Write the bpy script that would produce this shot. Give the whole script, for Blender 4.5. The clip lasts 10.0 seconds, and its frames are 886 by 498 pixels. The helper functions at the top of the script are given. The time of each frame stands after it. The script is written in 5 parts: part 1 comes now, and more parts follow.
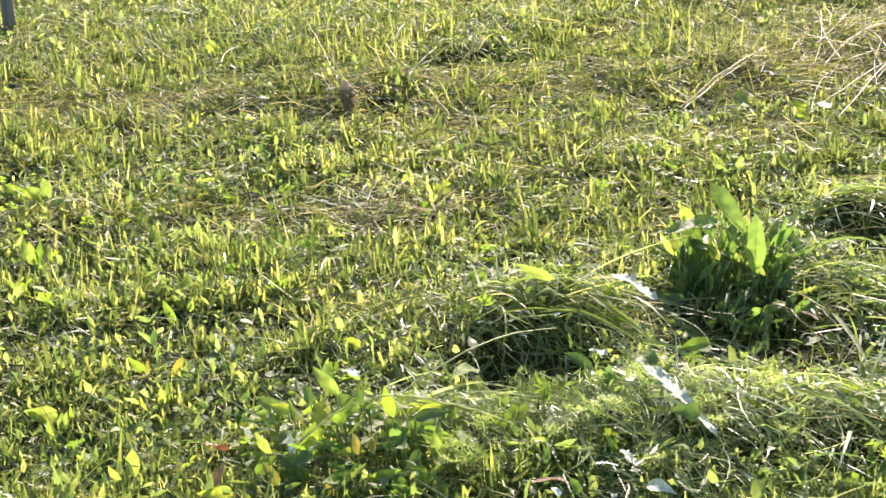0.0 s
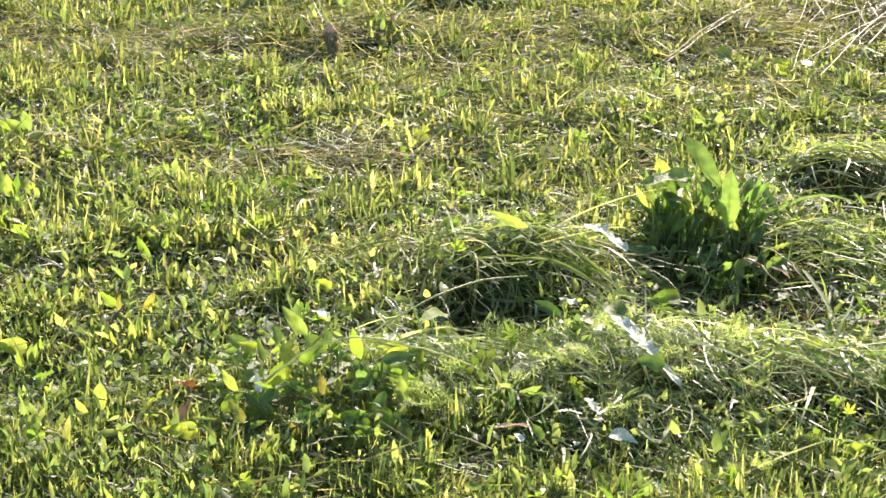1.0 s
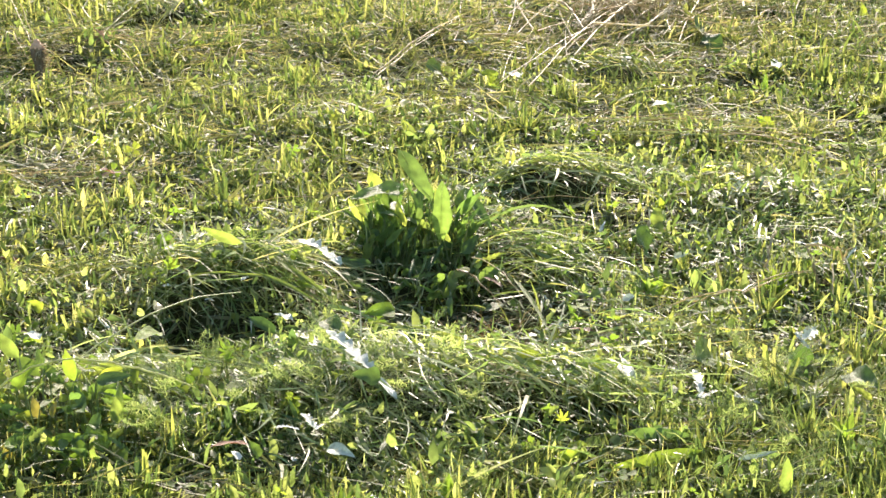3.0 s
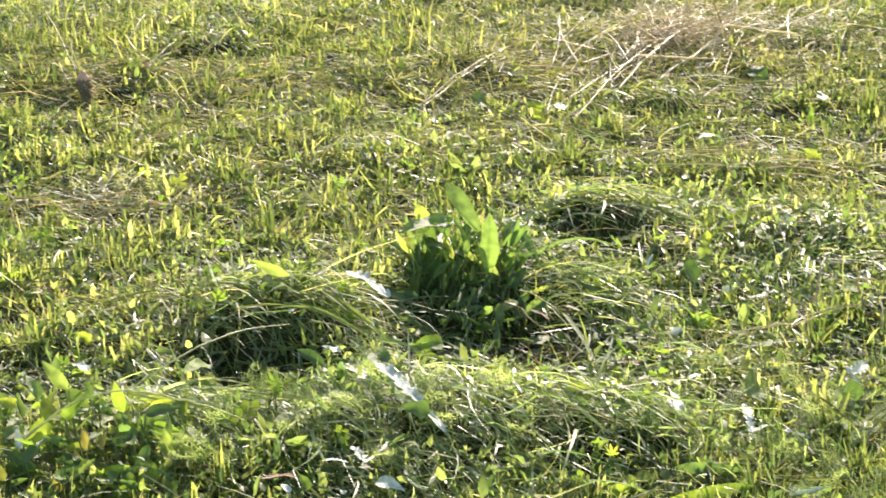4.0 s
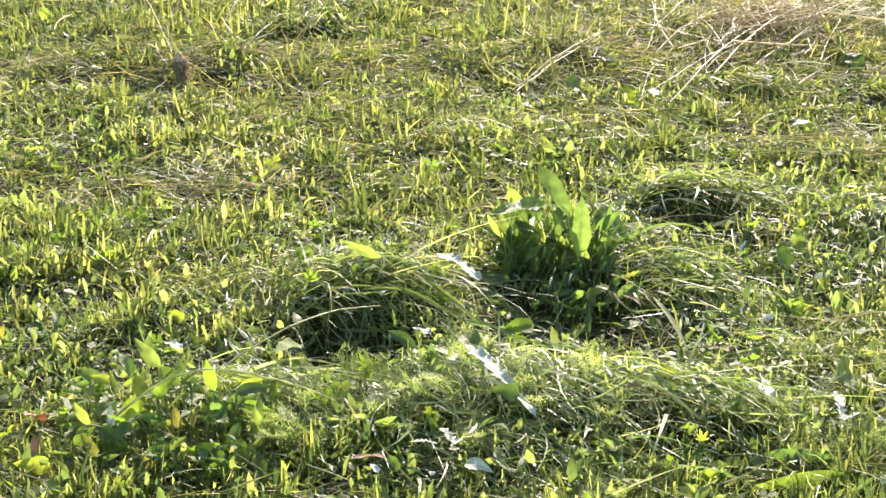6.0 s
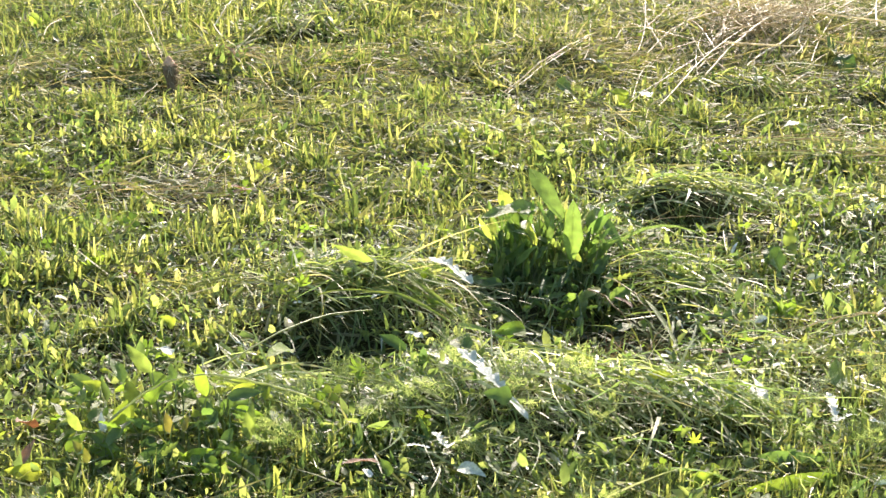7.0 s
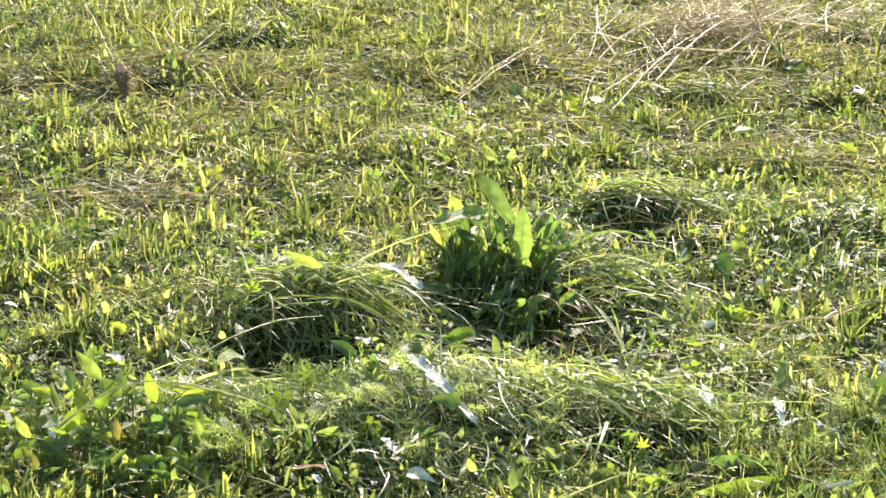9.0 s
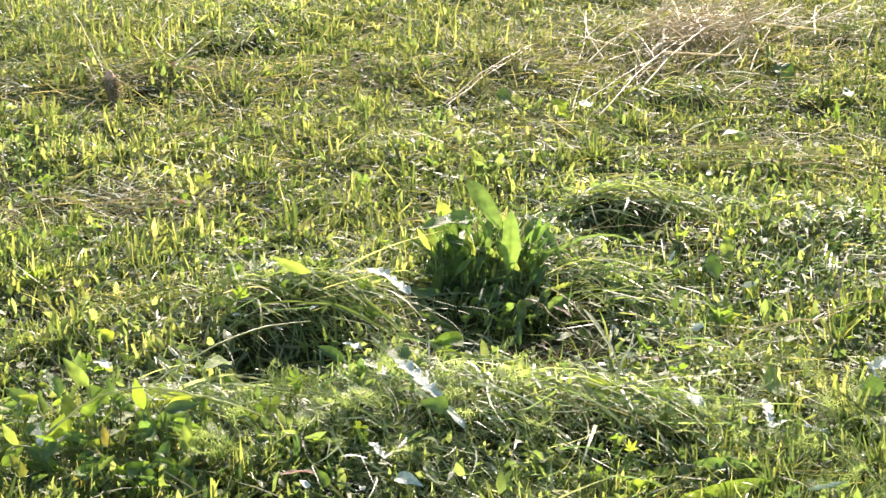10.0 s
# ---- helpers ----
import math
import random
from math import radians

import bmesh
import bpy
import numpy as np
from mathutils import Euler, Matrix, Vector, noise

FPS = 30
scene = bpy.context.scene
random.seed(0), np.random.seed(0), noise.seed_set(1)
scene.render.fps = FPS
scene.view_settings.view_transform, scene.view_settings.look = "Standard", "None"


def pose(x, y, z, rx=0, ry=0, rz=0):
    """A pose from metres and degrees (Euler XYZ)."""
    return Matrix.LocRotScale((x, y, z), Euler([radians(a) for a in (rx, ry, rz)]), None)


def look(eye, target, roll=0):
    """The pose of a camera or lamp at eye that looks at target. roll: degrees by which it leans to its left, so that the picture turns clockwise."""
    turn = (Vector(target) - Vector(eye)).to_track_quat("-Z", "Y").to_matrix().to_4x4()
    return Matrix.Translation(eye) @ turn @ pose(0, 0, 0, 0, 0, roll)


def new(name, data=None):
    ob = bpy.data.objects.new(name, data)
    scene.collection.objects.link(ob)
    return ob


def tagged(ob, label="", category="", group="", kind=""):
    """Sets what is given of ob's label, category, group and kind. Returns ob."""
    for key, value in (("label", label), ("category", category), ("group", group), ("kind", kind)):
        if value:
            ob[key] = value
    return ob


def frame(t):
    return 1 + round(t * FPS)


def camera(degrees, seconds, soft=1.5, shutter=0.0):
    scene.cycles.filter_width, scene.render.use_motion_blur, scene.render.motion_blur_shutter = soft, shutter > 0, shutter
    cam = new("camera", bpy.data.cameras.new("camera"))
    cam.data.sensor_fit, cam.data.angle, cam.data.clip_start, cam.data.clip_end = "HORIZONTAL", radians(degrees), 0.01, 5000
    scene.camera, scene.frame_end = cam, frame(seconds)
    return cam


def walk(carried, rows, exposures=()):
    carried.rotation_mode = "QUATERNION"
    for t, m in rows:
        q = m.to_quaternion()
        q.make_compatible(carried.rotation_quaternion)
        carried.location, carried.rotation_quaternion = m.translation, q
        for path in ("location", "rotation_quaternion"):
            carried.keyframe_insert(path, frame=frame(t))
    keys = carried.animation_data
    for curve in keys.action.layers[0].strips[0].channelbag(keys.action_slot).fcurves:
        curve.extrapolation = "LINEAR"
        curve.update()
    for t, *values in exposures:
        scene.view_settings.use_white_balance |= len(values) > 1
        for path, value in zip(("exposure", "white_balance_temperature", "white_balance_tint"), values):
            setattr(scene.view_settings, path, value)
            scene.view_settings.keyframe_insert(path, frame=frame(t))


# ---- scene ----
cam = camera(22.0, 10.0, soft=1.5, shutter=0.25)
PATH = [
    (0, (-0.0197, 0.0040, 1.5953), (-0.4549, 4.7503, 0.0844), -3.11),
    (0.1, (-0.0148, 0.0023, 1.5943), (-0.4448, 4.7384, 0.0499), -2.86),
    (0.2, (-0.0099, 0.0007, 1.5932), (-0.4501, 4.7122, -0.0217), -2.61),
    (0.3, (-0.0051, -0.0010, 1.5922), (-0.4385, 4.7107, -0.0239), -2.36),
    (0.4, (-0.0002, -0.0027, 1.5911), (-0.4118, 4.7100, -0.0279), -2.10),
    (0.5, (0.0047, -0.0043, 1.5901), (-0.4059, 4.7026, -0.0459), -1.85),
    (0.6, (0.0066, -0.0053, 1.5903), (-0.4144, 4.7056, -0.0315), -1.72),
    (0.7, (0.0084, -0.0064, 1.5905), (-0.4156, 4.7061, -0.0259), -1.59),
    (0.8, (0.0103, -0.0074, 1.5908), (-0.4148, 4.7056, -0.0239), -1.46),
    (0.9, (0.0122, -0.0084, 1.5910), (-0.4047, 4.7083, -0.0147), -1.33),
    (1, (0.0140, -0.0095, 1.5912), (-0.4002, 4.7033, -0.0269), -1.21),
    (1.1, (0.0196, -0.0087, 1.5902), (-0.3985, 4.7008, -0.0364), -1.11),
    (1.2, (0.0251, -0.0079, 1.5892), (-0.3779, 4.6939, -0.0633), -1.01),
    (1.3, (0.0306, -0.0072, 1.5882), (-0.3478, 4.6895, -0.0848), -0.92),
    (1.4, (0.0361, -0.0064, 1.5871), (-0.2893, 4.6819, -0.1201), -0.82),
    (1.5, (0.0416, -0.0056, 1.5861), (-0.2198, 4.6845, -0.1270), -0.72),
    (1.6, (0.0407, -0.0051, 1.5874), (-0.1130, 4.6924, -0.1185), -0.57),
    (1.7, (0.0398, -0.0045, 1.5887), (-0.0646, 4.6905, -0.1278), -0.42),
    (1.8, (0.0388, -0.0040, 1.5899), (0.0254, 4.6863, -0.1424), -0.27),
    (1.9, (0.0379, -0.0034, 1.5912), (0.0720, 4.6888, -0.1356), -0.12),
    (2, (0.0370, -0.0029, 1.5925), (0.0996, 4.6911, -0.1287), 0.04),
    (2.1, (0.0350, -0.0036, 1.5935), (0.1331, 4.6931, -0.1185), 0.05),
    (2.2, (0.0331, -0.0044, 1.5944), (0.1439, 4.6961, -0.1064), 0.07),
    (2.3, (0.0311, -0.0052, 1.5954), (0.1643, 4.7019, -0.0855), 0.08),
    (2.4, (0.0291, -0.0060, 1.5964), (0.2039, 4.7148, -0.0418), 0.10),
    (2.5, (0.0272, -0.0068, 1.5973), (0.2147, 4.7162, -0.0332), 0.11),
    (2.6, (0.0256, -0.0078, 1.5979), (0.2291, 4.7141, -0.0338), 0.05),
    (2.7, (0.0240, -0.0088, 1.5984), (0.2304, 4.7169, -0.0217), -0.01),
    (3.8, (0.0066, -0.0065, 1.6009), (0.1928, 4.7337, 0.0211), -0.18),
    (4, (-0.0013, -0.0025, 1.6027), (0.1238, 4.7531, 0.0638), -0.18),
    (4.1, (-0.0008, -0.0027, 1.6008), (0.0930, 4.7594, 0.0796), -0.15),
    (4.2, (-0.0003, -0.0029, 1.5989), (0.0543, 4.7665, 0.0991), -0.12),
    (4.3, (0.0003, -0.0031, 1.5970), (0.0347, 4.7679, 0.1017), -0.08),
    (4.4, (0.0008, -0.0033, 1.5951), (0.0241, 4.7673, 0.0983), -0.05),
    (4.5, (0.0013, -0.0035, 1.5932), (0.0172, 4.7633, 0.0841), -0.02),
    (4.6, (0.0011, -0.0028, 1.5946), (0.0195, 4.7582, 0.0674), 0.03),
    (4.7, (0.0008, -0.0021, 1.5959), (0.0217, 4.7577, 0.0649), 0.09),
    (4.8, (0.0005, -0.0014, 1.5973), (0.0099, 4.7556, 0.0576), 0.14),
    (4.9, (0.0003, -0.0007, 1.5986), (0.0097, 4.7551, 0.0551), 0.19),
    (5, (-0.0000, 0.0000, 1.6000), (0.0004, 4.7553, 0.0549), 0.24),
    (5.1, (-0.0005, -0.0006, 1.5989), (-0.0043, 4.7566, 0.0598), 0.18),
    (5.2, (-0.0009, -0.0012, 1.5977), (-0.0192, 4.7587, 0.0671), 0.12),
    (5.3, (-0.0014, -0.0018, 1.5966), (-0.0328, 4.7585, 0.0673), 0.05),
    (5.4, (-0.0019, -0.0024, 1.5955), (-0.0554, 4.7577, 0.0663), -0.01),
    (5.5, (-0.0023, -0.0030, 1.5944), (-0.0613, 4.7556, 0.0606), -0.07),
    (5.6, (-0.0016, -0.0054, 1.5947), (-0.0739, 4.7457, 0.0387), -0.14),
    (5.7, (-0.0008, -0.0079, 1.5951), (-0.0826, 4.7397, 0.0287), -0.21),
    (6.8, (0.0017, 0.0009, 1.5962), (-0.0554, 4.7501, 0.0338), -0.53),
    (6.9, (0.0017, 0.0009, 1.5962), (-0.0541, 4.7486, 0.0291), -0.53),
    (7, (0.0017, 0.0009, 1.5962), (-0.0592, 4.7505, 0.0350), -0.53),
    (7.1, (0.0021, 0.0012, 1.5962), (-0.0613, 4.7510, 0.0354), -0.55),
    (7.2, (0.0025, 0.0016, 1.5962), (-0.0710, 4.7514, 0.0359), -0.57),
    (7.3, (0.0028, 0.0020, 1.5962), (-0.0795, 4.7510, 0.0340), -0.59),
    (7.4, (0.0032, 0.0023, 1.5961), (-0.0931, 4.7520, 0.0368), -0.60),
    (7.5, (0.0036, 0.0027, 1.5961), (-0.0990, 4.7516, 0.0349), -0.62),
    (7.6, (0.0056, 0.0022, 1.5967), (-0.1045, 4.7505, 0.0340), -0.54),
    (7.7, (0.0075, 0.0017, 1.5973), (-0.1075, 4.7501, 0.0355), -0.46),
    (7.8, (0.0095, 0.0012, 1.5979), (-0.0965, 4.7478, 0.0299), -0.38),
    (7.9, (0.0114, 0.0007, 1.5985), (-0.0740, 4.7456, 0.0243), -0.30),
    (8, (0.0134, 0.0001, 1.5991), (-0.0426, 4.7463, 0.0271), -0.23),
    (8.1, (0.0165, -0.0014, 1.5986), (-0.0433, 4.7456, 0.0292), -0.21),
    (8.2, (0.0197, -0.0029, 1.5982), (-0.0414, 4.7449, 0.0314), -0.20),
    (8.3, (0.0229, -0.0044, 1.5977), (-0.0217, 4.7432, 0.0301), -0.19),
    (8.4, (0.0261, -0.0060, 1.5973), (0.0210, 4.7436, 0.0346), -0.17),
    (8.5, (0.0292, -0.0075, 1.5968), (0.0535, 4.7424, 0.0355), -0.16),
    (8.6, (0.0270, -0.0083, 1.5981), (0.0857, 4.7400, 0.0328), -0.19),
    (8.7, (0.0248, -0.0091, 1.5995), (0.0911, 4.7374, 0.0291), -0.22),
    (8.8, (0.0225, -0.0099, 1.6008), (0.0788, 4.7383, 0.0350), -0.25),
    (8.9, (0.0203, -0.0107, 1.6021), (0.0613, 4.7384, 0.0387), -0.28),
    (9, (0.0181, -0.0115, 1.6035), (0.0490, 4.7411, 0.0505), -0.31),
    (9.2, (0.0218, -0.0135, 1.6012), (0.0368, 4.7427, 0.0590), -0.39),
    (9.4, (0.0255, -0.0155, 1.5990), (0.0386, 4.7411, 0.0580), -0.47),
    (9.5, (0.0273, -0.0165, 1.5979), (0.0490, 4.7398, 0.0561), -0.52),
    (9.7, (0.0291, -0.0143, 1.5977), (0.0586, 4.7416, 0.0548), -0.58),
    (10, (0.0318, -0.0110, 1.5975), (0.0744, 4.7465, 0.0598), -0.67),
]
walk(cam, [(t, look(eye, target, roll)) for t, eye, target, roll in PATH])

# ---- world, sun, exposure ----
SUN_UP, SUN_SIDE = radians(27), radians(12)
world = bpy.data.worlds.new("sky")
scene.world = world
world.use_nodes = True
wn = world.node_tree.nodes
sky = wn.new("ShaderNodeTexSky")
sky.sky_type, sky.sun_disc, sky.sun_elevation, sky.sun_rotation = "NISHITA", False, SUN_UP, SUN_SIDE
world.node_tree.links.new(sky.outputs[0], wn["Background"].inputs[0])
wn["Background"].inputs[1].default_value = 0.115
sun = new("sun", bpy.data.lights.new("sun", "SUN"))
sun.data.energy, sun.data.angle, sun.data.color = 5.0, radians(0.53), (1.0, 0.845, 0.725)
SUN_WAY = Vector((math.sin(SUN_SIDE) * math.cos(SUN_UP), math.cos(SUN_SIDE) * math.cos(SUN_UP), math.sin(SUN_UP)))
sun.matrix_world = look(SUN_WAY * 20, (0, 0, 0))
scene.view_settings.exposure = 1.58

RNG = np.random.default_rng(7)


# ---- materials ----
def tree(name):
    m = bpy.data.materials.new(name)
    m.use_nodes = True
    n, l = m.node_tree.nodes, m.node_tree.links
    return m, n, l, n["Principled BSDF"], n["Material Output"]


def ramp(n, stops):
    r = n.new("ShaderNodeValToRGB")
    while len(r.color_ramp.elements) < len(stops):
        r.color_ramp.elements.new(0.5)
    for e, (p, c) in zip(r.color_ramp.elements, stops):
        e.position, e.color = p, (*c, 1)
    return r


def noise_of(n, l, scale, detail=3.0, where=None):
    if where is None:
        where = n.new("ShaderNodeNewGeometry").outputs["Position"]
    t = n.new("ShaderNodeTexNoise")
    t.inputs["Scale"].default_value, t.inputs["Detail"].default_value = scale, detail
    l.new(where, t.inputs["Vector"])
    return t.outputs["Fac"]


def mixed(n, l, fac, a, b, how="MIX"):
    m = n.new("ShaderNodeMix")
    m.data_type, m.blend_type = "RGBA", how
    for socket, v in ((m.inputs[0], fac), (m.inputs[6], a), (m.inputs[7], b)):
        if isinstance(v, (float, int)):
            socket.default_value = v
        elif isinstance(v, tuple):
            socket.default_value = (*v, 1)
        else:
            l.new(v, socket)
    return m.outputs[2]


def leafy(name, stops, through_gain, rough=0.42, amount=0.5, island=True, fine=60.0, patch=2.2, veins=0.0, coat=0.5):
    """A thin green surface: gloss and colour in front, light let through from behind."""
    m, n, l, b, out = tree(name)
    if island:
        pick = n.new("ShaderNodeNewGeometry").outputs["Random Per Island"]
    else:
        pick = n.new("ShaderNodeObjectInfo").outputs["Random"]
    base = ramp(n, stops)
    add = n.new("ShaderNodeMath")
    add.operation = "MULTIPLY_ADD"
    l.new(noise_of(n, l, patch, 2.0), add.inputs[0])
    add.inputs[1].default_value = 0.9
    less = n.new("ShaderNodeMath")
    less.operation = "SUBTRACT"
    l.new(pick, less.inputs[0])
    less.inputs[1].default_value = 0.45
    l.new(less.outputs[0], add.inputs[2])
    l.new(add.outputs[0], base.inputs[0])
    spots = ramp(n, ((0.30, (0.66, 0.66, 0.66)), (0.70, (1.12, 1.12, 1.05))))
    l.new(noise_of(n, l, fine, 4.0), spots.inputs[0])
    colour = mixed(n, l, 1.0, base.outputs[0], spots.outputs[0], "MULTIPLY")
    l.new(colour, b.inputs["Base Color"])
    b.inputs["Roughness"].default_value = rough
    b.inputs["Specular IOR Level"].default_value = coat
    t = n.new("ShaderNodeBsdfTranslucent")
    l.new(mixed(n, l, 1.0, colour, through_gain, "MULTIPLY"), t.inputs["Color"])
    if veins:
        w = n.new("ShaderNodeTexWave")
        w.inputs["Scale"].default_value, w.inputs["Distortion"].default_value = veins, 3.0
        l.new(n.new("ShaderNodeTexCoord").outputs["Object"], w.inputs["Vector"])
        bump = n.new("ShaderNodeBump")
        bump.inputs["Strength"].default_value, bump.inputs["Distance"].default_value = 0.35, 0.002
        l.new(w.outputs["Fac"], bump.inputs["Height"])
        l.new(bump.outputs[0], b.inputs["Normal"])
    mix = n.new("ShaderNodeMixShader")
    mix.inputs[0].default_value = amount
    l.new(b.outputs[0], mix.inputs[1])
    l.new(t.outputs[0], mix.inputs[2])
    l.new(mix.outputs[0], out.inputs["Surface"])
    return m


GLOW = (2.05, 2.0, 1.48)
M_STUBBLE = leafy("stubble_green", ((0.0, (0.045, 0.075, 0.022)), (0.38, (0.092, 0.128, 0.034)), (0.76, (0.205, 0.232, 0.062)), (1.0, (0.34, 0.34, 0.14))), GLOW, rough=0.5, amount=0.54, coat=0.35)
M_CUT = leafy("cut_grass_green", ((0.0, (0.08, 0.145, 0.055)), (0.45, (0.165, 0.24, 0.095)), (0.8, (0.305, 0.365, 0.17)), (1.0, (0.43, 0.44, 0.26))), (1.95, 1.95, 1.3), rough=0.43, amount=0.52, coat=0.4)
M_BLADE = leafy("blade_green", ((0.0, (0.13, 0.18, 0.045)), (0.5, (0.20, 0.25, 0.065)), (1.0, (0.28, 0.30, 0.09))), GLOW, island=False, rough=0.48)
M_LONG = leafy("long_blade_green", ((0.0, (0.10, 0.16, 0.055)), (0.5, (0.18, 0.24, 0.08)), (0.8, (0.25, 0.29, 0.105)), (1.0, (0.38, 0.36, 0.19))), (2.0, 1.95, 1.3), rough=0.5, amount=0.52, coat=0.28, island=False)
M_HERB = leafy("herb_green", ((0.0, (0.055, 0.095, 0.030)), (0.45, (0.125, 0.175, 0.050)), (1.0, (0.26, 0.30, 0.10))), (2.2, 2.15, 1.6), rough=0.47, amount=0.58, coat=0.35)
M_FINE = leafy("fine_herb_green", ((0.0, (0.14, 0.20, 0.07)), (0.5, (0.25, 0.32, 0.12)), (1.0, (0.40, 0.43, 0.21))), (2.0, 2.0, 1.3), rough=0.4, amount=0.55)
M_FEATHER = leafy("feathery_green", ((0.0, (0.12, 0.18, 0.06)), (0.5, (0.24, 0.295, 0.12)), (1.0, (0.40, 0.42, 0.22))), (1.8, 1.8, 1.2), rough=0.40, amount=0.52)
M_FRESH = leafy("fresh_leaf", ((0.0, (0.110, 0.180, 0.030)), (0.5, (0.176, 0.250, 0.040)), (1.0, (0.253, 0.290, 0.050))), (2.0, 2.05, 1.2), rough=0.5, amount=0.55, island=False, veins=120.0, coat=0.4)
# Darker tone: dull leaves, and shade inside the plants put into the colour.
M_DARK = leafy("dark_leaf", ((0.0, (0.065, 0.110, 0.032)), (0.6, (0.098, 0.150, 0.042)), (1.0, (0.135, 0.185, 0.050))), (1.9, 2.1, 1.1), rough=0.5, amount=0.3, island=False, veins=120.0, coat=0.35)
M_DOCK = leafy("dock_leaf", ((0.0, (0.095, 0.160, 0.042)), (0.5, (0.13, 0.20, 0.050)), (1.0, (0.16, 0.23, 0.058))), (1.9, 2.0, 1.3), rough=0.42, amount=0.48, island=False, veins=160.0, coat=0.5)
# Lighter leaf copy, with the sun shining through put into its colour.
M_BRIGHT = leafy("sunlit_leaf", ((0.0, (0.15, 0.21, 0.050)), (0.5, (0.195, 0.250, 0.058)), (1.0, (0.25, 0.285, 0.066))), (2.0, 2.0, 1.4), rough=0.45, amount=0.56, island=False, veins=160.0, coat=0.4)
# Near-white base paints sun glint on flat leaves; also the bleached weed's own colour.
M_PALE = leafy("silvery_leaf", ((0.0, (0.40, 0.46, 0.37)), (0.5, (0.52, 0.56, 0.47)), (1.0, (0.64, 0.66, 0.58))), (0.9, 1.0, 0.7), rough=0.34, amount=0.2, island=False, veins=160.0, fine=130.0)
M_YELLOW = leafy("yellowed_leaf", ((0.0, (0.24, 0.25, 0.05)), (0.6, (0.33, 0.30, 0.06)), (1.0, (0.40, 0.31, 0.07))), (1.4, 1.45, 1.0), amount=0.45, island=False, veins=120.0)
M_BROWN = leafy("withered_leaf", ((0.0, (0.14, 0.065, 0.03)), (0.5, (0.24, 0.12, 0.06)), (1.0, (0.34, 0.20, 0.11))), (1.3, 1.1, 0.9), rough=0.6, amount=0.3, island=False, veins=90.0)
M_STRAW = leafy("straw", ((0.0, (0.20, 0.18, 0.085)), (0.4, (0.31, 0.27, 0.14)), (0.8, (0.40, 0.345, 0.18)), (1.0, (0.54, 0.48, 0.29))), (1.5, 1.42, 0.95), rough=0.55, amount=0.5, patch=6.0, coat=0.3)
M_MAT = leafy("wilted_blade", ((0.0, (0.08, 0.105, 0.035)), (0.45, (0.16, 0.185, 0.06)), (0.8, (0.26, 0.265, 0.10)), (1.0, (0.42, 0.39, 0.21))), (1.8, 1.7, 1.1), rough=0.55, amount=0.45, patch=4.0, coat=0.25)
M_GREENSTALK = leafy("pale_green_stalk", ((0.0, (0.36, 0.40, 0.19)), (1.0, (0.50, 0.52, 0.29))), (1.5, 1.5, 1.2), rough=0.4, amount=0.5, island=False)
M_STALK = leafy("dry_stalk", ((0.0, (0.40, 0.33, 0.18)), (0.5, (0.55, 0.47, 0.29)), (1.0, (0.72, 0.66, 0.48))), (1.3, 1.27, 1.15), rough=0.36, amount=0.45, island=False, patch=6.0, coat=0.4)
# Pale base colour: sun sheen painted onto flat blades, and some dry litter.
M_SHEEN = leafy("sheen_blade", ((0.0, (0.34, 0.38, 0.24)), (0.5, (0.46, 0.49, 0.35)), (1.0, (0.60, 0.60, 0.48))), (1.1, 1.1, 0.9), rough=0.36, amount=0.3)
M_PALECUT = leafy("pale_cut_blade", ((0.0, (0.16, 0.23, 0.09)), (0.5, (0.28, 0.34, 0.15)), (1.0, (0.42, 0.45, 0.24))), (1.9, 1.9, 1.3), rough=0.42, amount=0.5, coat=0.4, island=False)
M_STEM = leafy("green_stem", ((0.0, (0.15, 0.21, 0.07)), (1.0, (0.28, 0.31, 0.13))), (1.6, 1.6, 1.0), rough=0.42, amount=0.3, island=False)
M_THATCH = leafy("dead_thatch", ((0.0, (0.07, 0.08, 0.032)), (0.5, (0.13, 0.14, 0.056)), (1.0, (0.25, 0.235, 0.11))), (1.1, 1.0, 0.9), rough=0.6, amount=0.25)
M_PETAL = leafy("yellow_petal", ((0.0, (0.70, 0.42, 0.01)), (1.0, (0.80, 0.52, 0.02))), (1.1, 1.0, 0.5), amount=0.4, island=False)


def ground_material():
    m, n, l, b, _ = tree("meadow_soil")
    a = ramp(n, ((0.30, (0.030, 0.026, 0.013)), (0.50, (0.055, 0.054, 0.024)), (0.70, (0.088, 0.082, 0.038))))
    l.new(noise_of(n, l, 9.0, 6.0), a.inputs[0])
    c = ramp(n, ((0.35, (0.6, 0.6, 0.6)), (0.65, (1.2, 1.2, 1.1))))
    l.new(noise_of(n, l, 140.0, 5.0), c.inputs[0])
    wide = ramp(n, ((0.35, (0.9, 1.0, 0.8)), (0.65, (1.25, 1.2, 1.0))))
    l.new(noise_of(n, l, 0.35, 4.0), wide.inputs[0])
    l.new(mixed(n, l, 1.0, mixed(n, l, 1.0, a.outputs[0], c.outputs[0], "MULTIPLY"), wide.outputs[0], "MULTIPLY"), b.inputs["Base Color"])
    b.inputs["Roughness"].default_value = 0.95
    b.inputs["Specular IOR Level"].default_value = 0.05
    bump = n.new("ShaderNodeBump")
    bump.inputs["Strength"].default_value, bump.inputs["Distance"].default_value = 0.8, 0.012
    l.new(noise_of(n, l, 70.0, 6.0), bump.inputs["Height"])
    l.new(bump.outputs[0], b.inputs["Normal"])
    return m


